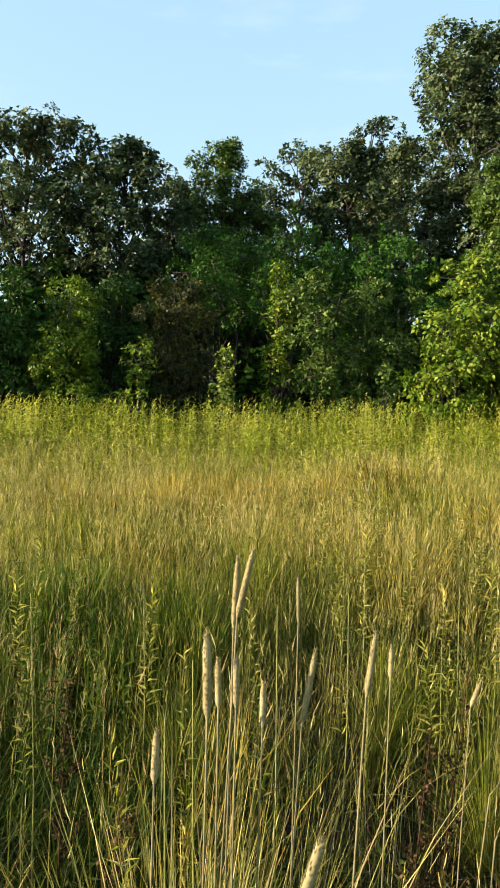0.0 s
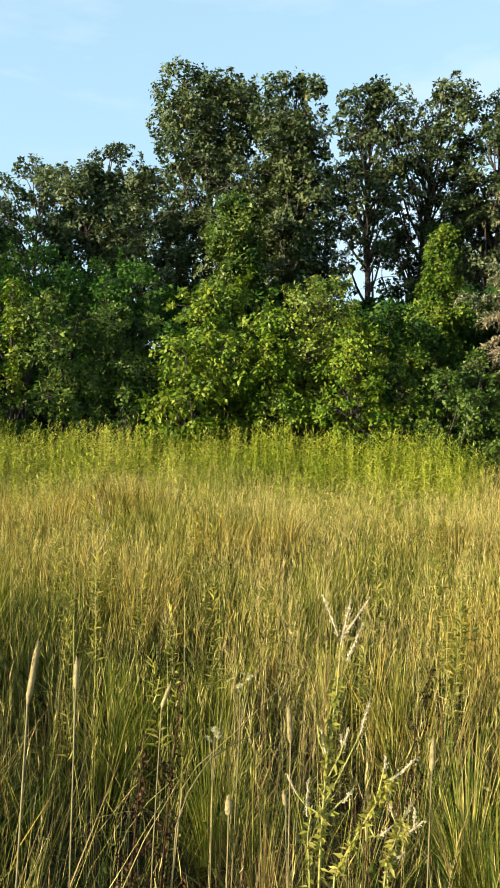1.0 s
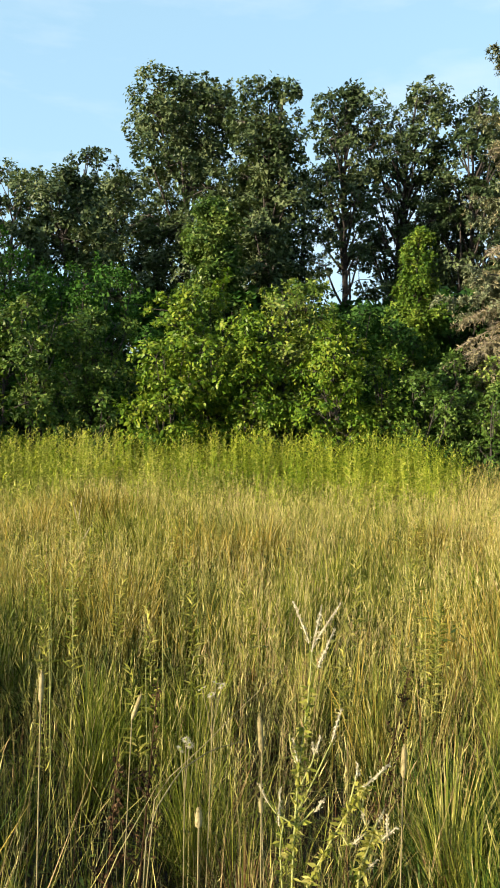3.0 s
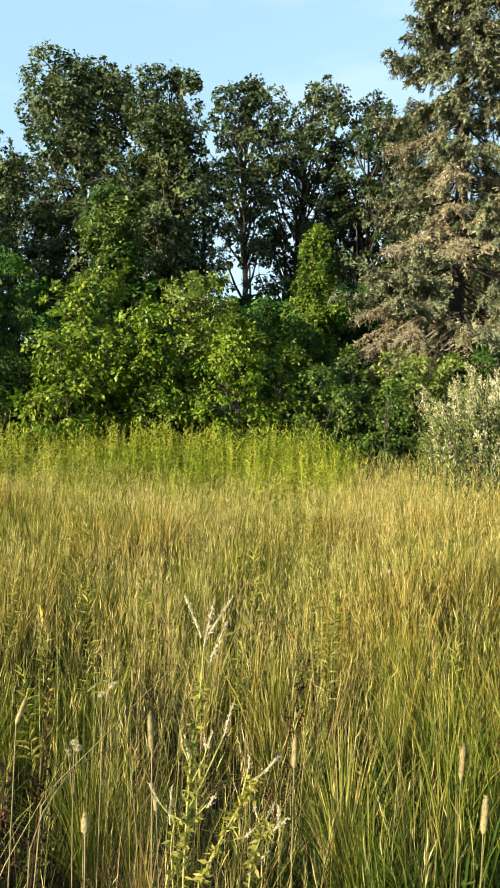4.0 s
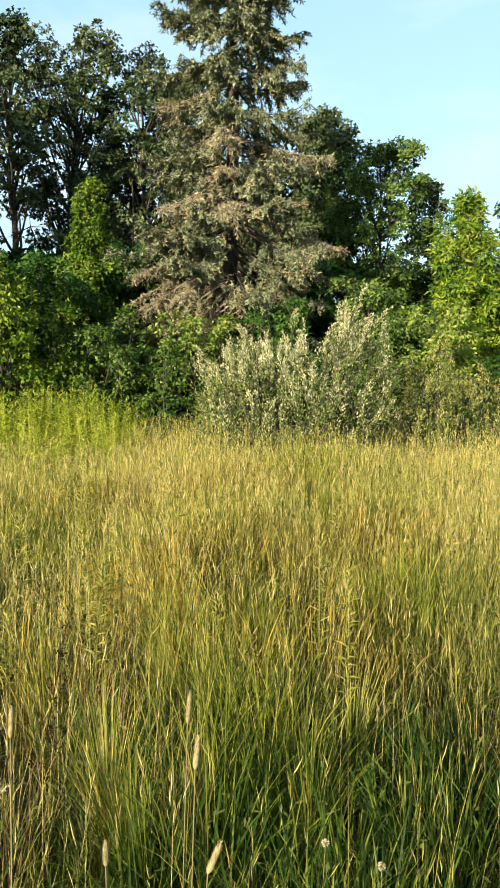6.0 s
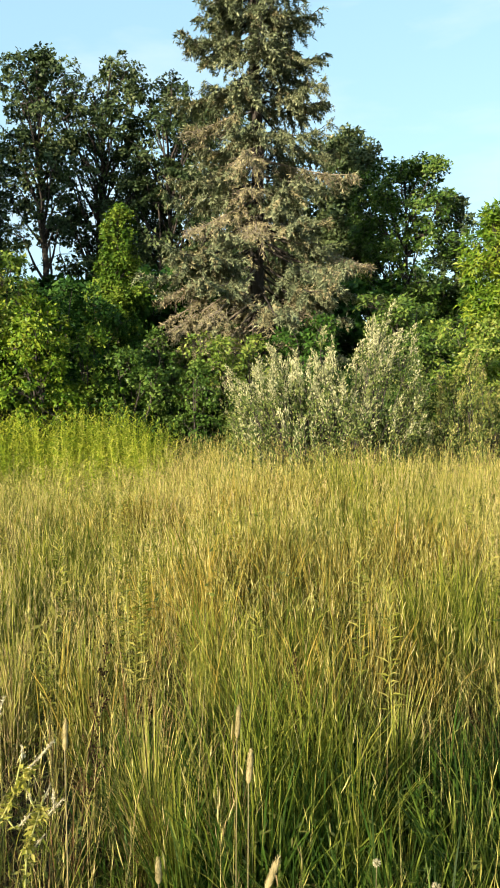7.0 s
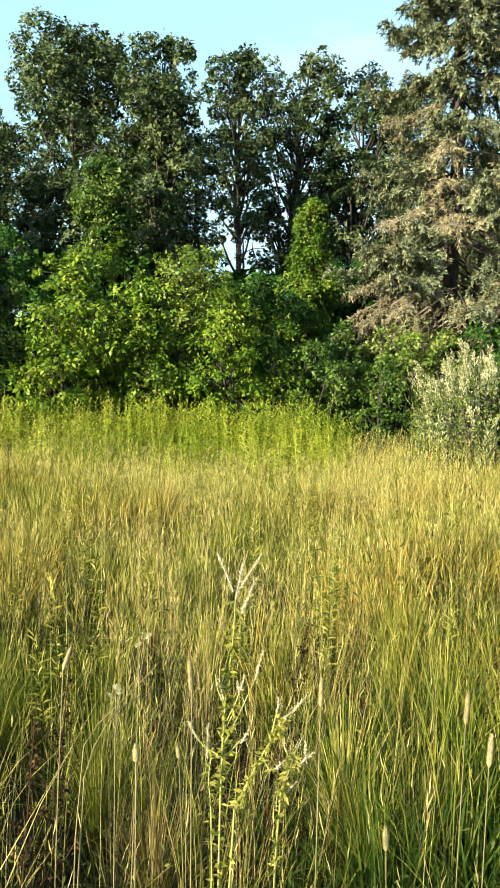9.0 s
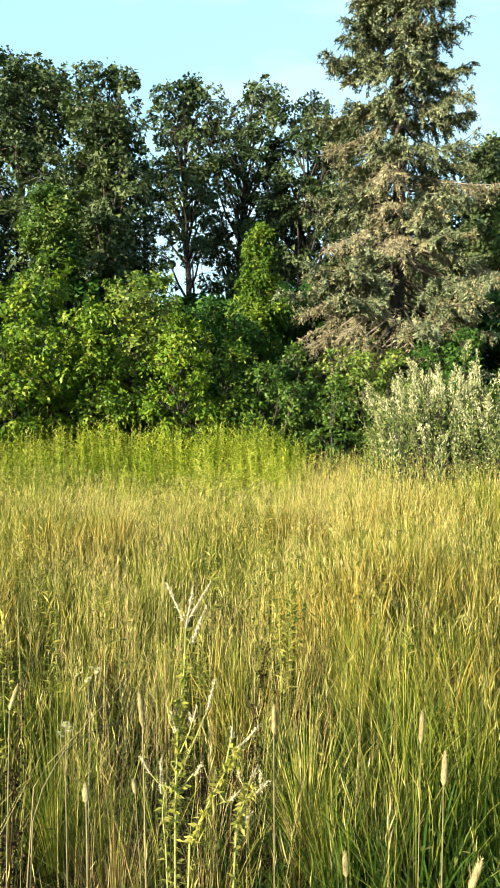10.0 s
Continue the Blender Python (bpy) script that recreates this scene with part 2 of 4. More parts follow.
# ---- mesh tools ----
def mesh_object(name, verts, tris, material, parent=None, smooth=False):
    """One mesh object from arrays of vertices and triangles."""
    verts, tris = np.asarray(verts, np.float32), np.asarray(tris, np.int32)
    me = bpy.data.meshes.new(name)
    me.vertices.add(len(verts))
    me.vertices.foreach_set("co", verts.ravel())
    me.loops.add(tris.size)
    me.loops.foreach_set("vertex_index", tris.ravel())
    me.polygons.add(len(tris))
    me.polygons.foreach_set("loop_start", np.arange(0, tris.size, 3, dtype=np.int32))
    if smooth:
        me.polygons.foreach_set("use_smooth", np.ones(len(tris), bool))
    me.update(calc_edges=True)
    me.materials.append(material)
    ob = new(name, me)
    ob.parent = parent
    return ob


def joined(pieces):
    """Several (verts, tris) pairs as one."""
    v, t, k = [], [], 0
    for a, b in pieces:
        v.append(np.asarray(a, np.float32)), t.append(np.asarray(b, np.int64) + k)
        k += len(a)
    return np.concatenate(v), np.concatenate(t)


def unit(v):
    return v / np.maximum(np.linalg.norm(v, axis=-1, keepdims=True), 1e-9)


def leaves(base, way, face, length, width, fold=0.18, droop=0.12):
    """Folded pointed leaves: two triangles each, creased along the midrib."""
    base, way = np.asarray(base, float), unit(np.asarray(way, float))
    side = unit(np.cross(way, face))
    up = np.cross(side, way)
    length, width = np.broadcast_to(length, len(base))[:, None], np.broadcast_to(width, len(base))[:, None]
    mid = base + way * length * 0.42 - up * width * fold
    tip = base + way * length - up * length * droop
    v = np.stack([base, mid + side * width / 2, tip, mid - side * width / 2], 1).reshape(-1, 3)
    k = np.arange(len(base))[:, None] * 4
    t = np.concatenate([k + [0, 1, 2], k + [0, 2, 3]], 1).reshape(-1, 3)
    return v, t


def leaflets(base, way, face, length, width):
    """Small pointed leaves, one tapered triangle each, for crowns far off."""
    base, way = np.asarray(base, float), unit(np.asarray(way, float))
    side = unit(np.cross(way, face))
    length, width = np.broadcast_to(length, len(base))[:, None], np.broadcast_to(width, len(base))[:, None]
    v = np.stack([base - side * width * 0.35, base + way * length * 0.4 + side * width * 0.75, base + way * length - side * width * 0.2], 1).reshape(-1, 3)
    return v, np.arange(len(v)).reshape(-1, 3)


def blades(base, height, lean, facing, width, segments, bow=2.0, foot=0.7):
    """Upright strips with a slim foot, widest above the middle, pointed at the tip. lean: horizontal offset of each tip (n, 2)."""
    n = len(base)
    h, w = np.broadcast_to(height, n)[:, None], np.broadcast_to(width, n)[:, None]
    side = np.stack([np.cos(facing), np.sin(facing), np.zeros(n)], 1)
    reach = np.linalg.norm(lean, axis=1, keepdims=True)
    rings = []
    for s in range(segments + 1):
        f = (s / segments) ** 0.75
        c = np.array(base, float)
        c[:, :2] += lean * f**bow
        c[:, 2:3] += h * f - 0.5 * reach * f**3 * np.minimum(reach / h, 1)
        if s < segments:
            ww = w * (foot + (1 - foot) * min(1.0, f / 0.6)) * (1.0 if f < 0.75 else 0.8) / 2
            rings += [c - side * ww, c + side * ww]
        else:
            rings.append(c)
    v = np.stack(rings, 1)
    per = v.shape[1]
    tri = []
    for s in range(segments - 1):
        a = 2 * s
        tri += [[a, a + 1, a + 3], [a, a + 3, a + 2]]
    a = 2 * (segments - 1)
    tri.append([a, a + 1, a + 2])
    t = (np.arange(n)[:, None, None] * per + np.array(tri)[None]).reshape(-1, 3)
    return v.reshape(-1, 3), t


def tube(path, radii, sides=6):
    """A round tapered limb along a line of points."""
    path = np.asarray(path, float)
    radii = np.broadcast_to(radii, len(path))
    way = unit(np.gradient(path, axis=0))
    ref = np.where(np.abs(way[:, 2:3]) > 0.9, [[1.0, 0, 0]], [[0, 0, 1.0]])
    a = unit(np.cross(way, ref))
    b = np.cross(way, a)
    ang = np.arange(sides) * 2 * np.pi / sides
    ring = path[:, None] + radii[:, None, None] * (np.cos(ang)[None, :, None] * a[:, None] + np.sin(ang)[None, :, None] * b[:, None])
    v = np.concatenate([ring.reshape(-1, 3), path[-1:] + way[-1:] * radii[-1]])
    t = []
    for i in range(len(path) - 1):
        for j in range(sides):
            p, q = i * sides + j, i * sides + (j + 1) % sides
            t += [[p, q, q + sides], [p, q + sides, p + sides]]
    last = (len(path) - 1) * sides
    t += [[last + j, last + (j + 1) % sides, len(v) - 1] for j in range(sides)]
    return v, t


def single_leaves(v, t, parent, material):
    """The leaves of one array as objects of their own."""
    for k in range(0, len(v), 4):
        mesh_object("leaf", v[k:k + 4], t[:2], material, parent)


def ground_height(x, y):
    return 0.035 * np.sin(0.9 * x + 0.4) * np.cos(0.7 * y) + 0.02 * np.sin(2.3 * x - 1.7 * y)


def bearing(az, d):
    """The place on the ground at a bearing and distance from the middle of the walk."""
    x, y = d * math.sin(radians(az)), d * math.cos(radians(az))
    return x, y, float(ground_height(x, y))


def anchor(name, label, category, place, group=""):
    ob = new(name)
    ob.location = place
    ob.empty_display_size = 0.2
    return tagged(ob, label, category, group)


def height_at(d, el):
    """The height of a thing d metres off whose top stands at that elevation."""
    return 1.6 + d * math.tan(radians(el))


# ---- ground ----
def build_ground():
    radii = np.concatenate([np.linspace(0.0, 16, 65)[1:], [18, 21, 25, 30, 40, 60, 100, 200, 500, 1500, 4000]])
    n = 144
    ang = np.arange(n) * 2 * np.pi / n
    x, y = (radii[:, None] * np.sin(ang)).ravel(), (radii[:, None] * np.cos(ang)).ravel()
    calm = np.repeat(np.clip((60 - radii) / 40, 0, 1), n)
    v = np.concatenate([[[0, 0, ground_height(0, 0)]], np.stack([x, y, ground_height(x, y) * calm], 1)])
    t = [[0, 1 + (j + 1) % n, 1 + j] for j in range(n)]
    for i in range(len(radii) - 1):
        for j in range(n):
            p, q = 1 + i * n + j, 1 + i * n + (j + 1) % n
            t += [[p, q, q + n], [p, q + n, p + n]]
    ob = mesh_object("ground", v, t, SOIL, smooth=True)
    tagged(ob, "soil with dry thatch, darkened as shade under the meadow", "ground", kind="structure")


build_ground()


# ---- trees and shrubs ----
def sprays(rng, centres, outs, sizes, per, leaf_len, leaf_wid, flat=0.6, splay=0.38, creased=False):
    """Tufts of leaves that lie like shingles: the leaves of a tuft spread from its twig and face out of the crown and up."""
    cen, out, size = np.repeat(centres, per, 0), np.repeat(outs, per, 0), np.repeat(sizes, per)[:, None]
    n = len(cen)
    off = unit(rng.normal(0, 1, (n, 3))) * rng.uniform(0.05, 1, (n, 1)) ** 0.55
    off -= out * np.sum(off * out, 1, keepdims=True) * (1 - flat)
    base = cen + off * size
    face = unit(out * 0.75 + [0, 0, 0.5] + rng.normal(0, splay, (n, 3)))
    way = off + rng.normal(0, 0.45, (n, 3)) + out * 0.25 + [0, 0, -0.3]
    way -= face * np.sum(way * face, 1, keepdims=True)
    k = rng.uniform(0.6, 1.3, n)
    return (leaves if creased else leaflets)(base, way, face, leaf_len * k, leaf_wid * k)


def broadleaf(name, label, category, az, d, top_el, half_deg, leaf, seed, low=0.2, lobe_r=0.75, dens=1.25, tufts=13, per=34, tuft_r=0.3, leaf_len=0.15, leaf_wid=0.105,
              peak=0.5, stems=1, bark=BARK, group="", core=26, lean=0.0, creased=False, shoots=0, block=2.4, ragged=0.14, splay=0.5):
    """A tree or tall shrub: trunk and limbs that carry rounded lobes of foliage with dark hollows between them; each lobe is clad with leafy tufts.
    peak: where the crown is widest; low: where it starts; core: large inner leaves in a lobe; shoots: upright leaders on top; block: 2 for a
    round outline, more for a squarer one; ragged: the share of tufts that stand loose of their lobe."""
    rng = np.random.default_rng(seed)
    h, hw = height_at(d, top_el), d * math.tan(radians(half_deg))
    thing = anchor(name, label, category, bearing(az, d), group)
    right = np.array([math.cos(radians(az)), -math.sin(radians(az))])
    wood, lines = [], []
    for s in range(stems):
        out = rng.normal(0, 0.10 * hw, 2) if stems == 1 else rng.normal(0, 0.35 * hw, 2)
        out = out + right * lean * hw
        zs = np.linspace(-0.05, 0.94 * h, 9)
        wob = np.cumsum(rng.normal(0, 0.05 * hw, (9, 2)), 0)
        wob[0] = 0
        start = rng.normal(0, 0.06 * hw, 2) if stems > 1 else np.zeros(2)
        line = np.column_stack([start + wob + out * (np.maximum(zs[:, None], 0) / h) ** 1.3, zs])
        r0 = (0.013 * h if stems == 1 else 0.008 * h) + 0.008
        wood.append(tube(line, np.linspace(r0, 0.12 * r0, 9), 8))
        lines.append((line, r0))
    lobe_r = min(lobe_r, 0.62 * hw)
    lobes = max(4, int(dens * 1.6 * hw * h * (1 - low) / lobe_r**2))
    # lobes keep clear of one another: of several tries the one farthest from the others is taken
    spots = []
    for i in range(lobes):
        best, gap = None, -1.0
        for _ in range(7):
            f = rng.uniform(0, 1)
            env = max(0.05, 1 - abs((f - peak) / (1.04 - peak if f > peak else peak + 0.35)) ** block) ** (1 / block)
            ang = rng.uniform(0, 2 * np.pi)
            env *= 0.9 + 0.16 * math.sin(3 * ang + 7 * f + seed) + 0.1 * math.sin(19 * f + 2 * ang + 2 * seed)
            rad = max(0.0, hw * env - 0.55 * lobe_r) * rng.uniform(0.2, 1.0) ** 0.42
            z = h * (low + (1 - low) * f)
            p = np.array([rad * math.cos(ang), rad * math.sin(ang), min(max(z, 0.45 * lobe_r), h - 0.7 * lobe_r)])
            g = min((float(np.sum(((p - q) * [1, 1, 0.8]) ** 2)) for q in spots), default=9.0)
            if g > gap:
                best, gap = p, g
        spots.append(best)
    spots[0] = np.array([0.1 * hw, 0.0, h - 0.45 * lobe_r])
    cen_t, out_t, size_t, inner, inner_out, inner_size = [], [], [], [], [], []
    for i, p in enumerate(spots):
        line, r0 = lines[i % stems]
        axis = np.array([np.interp(p[2], line[:, 2], line[:, 0]), np.interp(p[2], line[:, 2], line[:, 1]), 0])
        cen = p + axis * 0.9
        rad = float(np.hypot(p[0], p[1]))
        zb = min(max(0.08 * h, cen[2] - rng.uniform(0.7, 1.4) * rad - 0.05 * h), 0.9 * h)
        root = np.array([np.interp(zb, line[:, 2], line[:, 0]), np.interp(zb, line[:, 2], line[:, 1]), zb])
        mid = 0.55 * root + 0.45 * cen + rng.normal(0, 0.06 * rad + 0.02, 3) + [0, 0, -0.12 * rad]
        thick = r0 * 0.4 * (1 - 0.6 * zb / h) + 0.006
        wood.append(tube([root, mid, cen], [thick, thick * 0.7, thick * 0.3], 6))
        lr = lobe_r * (rng.uniform(0.5, 1.3) if i else 0.55)
        away = unit((p * [1, 1, 0])[None] + 1e-6)[0]
        ways = unit(rng.normal(0, 1, (tufts, 3)) + away * 0.35 + [0, 0, 0.32])
        at = cen + ways * [lr, lr, 0.74 * lr] * rng.uniform(0.6, 1.1, (tufts, 1))
        loose = rng.uniform(0, 1, tufts) < ragged
        at[loose] += ways[loose] * lr * rng.uniform(0.12, 0.5, (int(loose.sum()), 1))
        at[:, 2] = np.clip(at[:, 2], 0.22, h)
        cen_t.append(at), out_t.append(ways), size_t.append(tuft_r * rng.uniform(0.6, 1.25, tufts) * np.where(loose, 0.6, 1.0))
        for q in at[::2]:
            wood.append(tube([cen, q], [thick * 0.28 + 0.003, 0.004], 3))
        if core:
            inner.append(cen[None]), inner_out.append(away[None]), inner_size.append([0.62 * lr])
    for k in range(shoots):  # upright leading shoots on top of the crown
        top = spots[int(rng.integers(0, len(spots)))]
        if top[2] < 0.6 * h:
            continue
        tip = top + np.array([rng.normal(0, 0.15), rng.normal(0, 0.15), lobe_r * rng.uniform(0.9, 1.5)])
        wood.append(tube([top, tip], [0.008, 0.003], 4))
        for f in np.linspace(0.45, 1, 4):
            cen_t.append((top + (tip - top) * f)[None]), out_t.append(unit(rng.normal(0, 0.5, (1, 3)) + [0, 0, 0.8])), size_t.append(np.array([tuft_r * (0.75 - 0.45 * f)]))
    mesh_object("trunk", *joined(wood), bark, thing, smooth=True)
    sets = [sprays(rng, np.concatenate(cen_t), np.concatenate(out_t), np.concatenate(size_t), per, leaf_len, leaf_wid, splay=splay, creased=creased)]
    if core:
        sets.append(sprays(rng, np.concatenate(inner), np.concatenate(inner_out), np.concatenate(inner_size), core, leaf_len * 1.6, leaf_wid * 1.6, 1.0, 0.9))
    mesh_object("crown", *joined(sets), leaf, thing)
    return thing


# tall trees at the back of the field: bearing, distance, top, half width (degrees)
OAKS = "oaks of the tree line"
DARK_OAK = "tall dark green oak with dense leaves behind the shrubs"


def oak(label, az, d, el, half, seed, **more):
    return broadleaf("oak_tree", label, "tree", az, d, el, half, OAK, seed, group=OAKS, **{"low": 0.25, "leaf_len": 0.132, "leaf_wid": 0.092, "per": 33, "tuft_r": 0.29, **more})


def airy_oak(label, az, d, el, half, seed, **more):
    return oak(label, az, d, el, half, seed, **{"lobe_r": 0.62, "tufts": 10, "dens": 0.95, "core": 5, "ragged": 0.4, "tuft_r": 0.24, "per": 29, "peak": 0.62, **more})


def maple(label, az, d, el, half, leaf, seed, **more):
    return broadleaf("maple_tree", label, "tree", az, d, el, half, leaf, seed, **{"lobe_r": 0.55, "tuft_r": 0.26, "leaf_len": 0.1, "leaf_wid": 0.07, "per": 42, **more})


# this first oak stands unseen, left of the view, placed to shade the thicket
oak(DARK_OAK, -29.0, 17.5, 20.0, 7.0, 1, dens=0.9)
oak(DARK_OAK, -18.6, 23.5, 18.2, 6.0, 2, peak=0.62)
oak("dark round-topped oak with a few gaps of sky", -10.8, 22.5, 17.8, 5.2, 3, peak=0.66)
oak(DARK_OAK, -6.2, 30, 16.2, 4.4, 4)
maple("pointed maple with lighter green leaves above the thicket", -3.0, 24, 18.4, 4.6, DEEP, 5, low=0.3, peak=0.2, block=1.6)
airy_oak("oak with a thin airy crown top", 2.6, 30, 18.8, 3.8, 6, low=0.4)
oak(DARK_OAK, 6.6, 24, 18.4, 4.4, 7)
oak("dark oak behind the edge of the largest one", 10.4, 29, 18.6, 3.0, 27, low=0.15)
airy_oak("distant oak with a small airy top", 8.6, 33, 20.0, 2.4, 8, low=0.6)
oak("largest oak, broad and dense, in evening light", 16.7, 25, 25.5, 5.2, 9, low=0.16, peak=0.68, lobe_r=0.85, dens=1.45, tufts=19, per=34, block=2.8)
oak("slender upright oak with sky between its limbs", 21.3, 23, 25.4, 3.0, 11, low=0.12, peak=0.72, lobe_r=0.62, tufts=12, dens=1.15, core=14, ragged=0.3)
oak("dark oak deep in the wood", 21.0, 31, 20.5, 3.2, 28, low=0.1)
airy_oak("thin oak deep in the wood", 24.9, 32, 19.5, 1.9, 30, low=0.3)
oak("dark oak deep in the wood", 34.6, 32, 17.5, 3.0, 29, low=0.1)
airy_oak("slender leaning oak with open limbs", 27.6, 27, 25.0, 3.0, 12, low=0.52, lean=0.3, core=6, dens=1.1)
airy_oak("airy oak with bare limbs showing", 31.0, 28, 24.5, 3.8, 13, low=0.4)
airy_oak("airy oak standing behind the spruce", 36.9, 28, 23.4, 4.0, 14, low=0.25)
oak(DARK_OAK, 41.0, 29, 22.4, 3.8, 15)
oak("dark oak seen between the boughs of the spruce", 45.5, 25, 18.0, 3.6, 25, low=0.1)
oak("low dark oak filling the gap behind the spruce", 48.6, 26, 14.5, 4.0, 24, low=0.1)
maple("young yellow-green maple in front of the large oak", 17.6, 20.5, 17.2, 2.4, MAPLE, 16, low=0.42, peak=0.45, lobe_r=0.42)
broadleaf("vine_clad_tree", "narrow cone-shaped tree overgrown with bright vines", "tree", 34.0, 19, 15.0, 2.5, VINE, 17, low=0.1, peak=0.12, lobe_r=0.36, tuft_r=0.2, per=40, leaf_len=0.08, leaf_wid=0.055, block=1.6)
broadleaf("ash_tree", "thin tree with a small leafy top beside the spruce", "tree", 51.2, 25, 20.2, 2.8, OAK, 18, low=0.45, lobe_r=0.5, dens=1.0, leaf_len=0.125, leaf_wid=0.085, ragged=0.3)
maple("broad green maple beyond the silver bush", 55.2, 23, 17.8, 4.6, DEEP, 19, low=0.12, peak=0.6, lobe_r=0.7, dens=1.4)
airy_oak("small dark tree with layered limbs", 59.4, 24, 15.0, 2.2, 20, low=0.2)
broadleaf("willow_tree", "feathery light green willow at the edge of the field", "tree", 62.6, 17.5, 14.0, 2.3, BRIGHT, 21, low=0.15, peak=0.3, lobe_r=0.4, tuft_r=0.26, leaf_len=0.14, leaf_wid=0.04, per=44, ragged=0.3)
maple("green maple at the far end of the tree line", 67.0, 20, 16.0, 3.8, MAPLE, 22, dens=0.8)

# the thicket below the trees
THICK = "shrubs of the thicket"


def shrub(label, az, d, el, half, leaf, seed, **more):
    opts = dict(low=0.13, lobe_r=0.4, dens=1.0, tufts=13, per=24, tuft_r=0.18, leaf_len=0.085, leaf_wid=0.046, stems=4, peak=0.35, group=THICK, core=14, creased=leaf in (BRIGHT, PALE), ragged=0.25, splay=0.6)
    opts.update(more)
    return broadleaf("shrub", label, "shrub", az, d, el, half * 1.2, leaf, seed, **opts)


DARK_SHRUB = "dark green leafy shrub in the thicket"
LIT_SHRUB = "bright green leafy shrub lit by low sun"
MOUND = "vine-covered green mound above the shrubs"
FINE = dict(lobe_r=0.32, tuft_r=0.15, leaf_len=0.072, leaf_wid=0.038)
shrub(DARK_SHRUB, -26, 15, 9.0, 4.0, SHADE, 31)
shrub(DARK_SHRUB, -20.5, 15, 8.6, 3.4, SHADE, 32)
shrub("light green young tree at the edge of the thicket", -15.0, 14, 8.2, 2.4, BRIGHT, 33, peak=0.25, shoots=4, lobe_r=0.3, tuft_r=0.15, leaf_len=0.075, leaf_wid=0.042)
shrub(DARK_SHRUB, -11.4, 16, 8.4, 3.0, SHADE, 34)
shrub("rust-tinged shrub with thin stems", -6.4, 14.5, 8.2, 2.6, RUSTY, 35, **FINE)
shrub(MOUND, -3.4, 18, 12.2, 4.4, MOSSY, 36, low=0.6, lobe_r=0.5, tufts=14, tuft_r=0.22)
shrub(MOUND, 2.0, 18, 12.6, 4.6, MOSSY, 37, low=0.6, lobe_r=0.5, tufts=14, tuft_r=0.22, shoots=5)
shrub(MOUND, 8.2, 18, 11.8, 4.2, MOSSY, 38, low=0.38, lobe_r=0.5, tufts=14, tuft_r=0.22, shoots=4)
shrub("green shrub with a bright leading shoot", 4.6, 14.2, 9.4, 2.6, MAPLE, 40, shoots=4)
shrub(DARK_SHRUB, 9.4, 14.6, 9.0, 2.4, MAPLE, 41, **FINE)
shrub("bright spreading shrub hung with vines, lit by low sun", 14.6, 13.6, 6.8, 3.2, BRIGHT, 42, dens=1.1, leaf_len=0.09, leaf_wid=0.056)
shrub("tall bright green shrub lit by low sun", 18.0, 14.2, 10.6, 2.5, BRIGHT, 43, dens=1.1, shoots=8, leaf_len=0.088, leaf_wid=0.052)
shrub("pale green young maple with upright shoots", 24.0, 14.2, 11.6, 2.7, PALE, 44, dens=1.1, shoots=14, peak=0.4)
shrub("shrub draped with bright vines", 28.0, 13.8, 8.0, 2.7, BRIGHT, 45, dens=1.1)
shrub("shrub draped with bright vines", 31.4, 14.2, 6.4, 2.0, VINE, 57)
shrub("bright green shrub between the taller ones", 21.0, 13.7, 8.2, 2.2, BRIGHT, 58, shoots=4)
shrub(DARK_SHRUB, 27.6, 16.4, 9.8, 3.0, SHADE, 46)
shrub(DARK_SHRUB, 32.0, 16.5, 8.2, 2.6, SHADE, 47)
shrub(DARK_SHRUB, 34.4, 14.0, 4.6, 2.2, DEEP, 56, **FINE)
shrub(LIT_SHRUB, 37.0, 15.5, 6.0, 2.2, DEEP, 48)
shrub(LIT_SHRUB, 39.2, 13.5, 3.4, 1.7, DEEP, 49, **FINE)
shrub("yellow-green shrub under the spruce", 43.2, 14.5, 5.4, 2.8, PALE, 50, **FINE)
shrub(DARK_SHRUB, 49.5, 15.5, 6.5, 3.6, SHADE, 51)
shrub(LIT_SHRUB, 55.4, 16, 8.0, 3.0, MAPLE, 52)
shrub("yellow-green shrub behind the buff bush", 60.6, 14.6, 6.4, 2.4, PALE, 53)
shrub(DARK_SHRUB, 68.0, 15, 7.0, 3.6, SHADE, 54, dens=0.7)
# second row, added to fill the dark below the trees; leaf colour carries the shade
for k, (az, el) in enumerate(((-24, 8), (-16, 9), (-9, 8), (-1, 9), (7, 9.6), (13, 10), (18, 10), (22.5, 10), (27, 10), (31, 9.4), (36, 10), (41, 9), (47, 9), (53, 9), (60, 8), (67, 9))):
    shrub("undergrowth coloured dark to fill the shade of the trees", az, 20.5 + 1.3 * (k % 3), el, 3.8, SHADE, 60 + k, lobe_r=0.75, tufts=10, per=20, tuft_r=0.4, leaf_len=0.22, leaf_wid=0.16, core=20)


def sapling(label, az, d, el, half, leaf, seed, **more):
    return shrub(label, az, d, el, half, leaf, seed, **{"lobe_r": 0.22, "tufts": 6, "per": 9, "tuft_r": 0.16, "dens": 0.7, "ragged": 0.6, "block": 1.5, "stems": 1, "leaf_len": 0.09, "leaf_wid": 0.05, "peak": 0.3, "low": 0.25, "core": 0, "group": "saplings at the field's edge", **more})


sapling("bright green sapling in front of the thicket", -10.0, 13.2, 3.9, 1.6, BRIGHT, 81)
sapling("thin bright sapling with few leaves", -3.2, 13.2, 3.2, 0.7, PALE, 82)
sapling("small green sapling beside the thicket", 9.4, 13.4, 2.4, 1.2, MAPLE, 83)
sapling("bright leading shoot over the shrub", 1.3, 14.2, 10.0, 0.9, BRIGHT, 84)


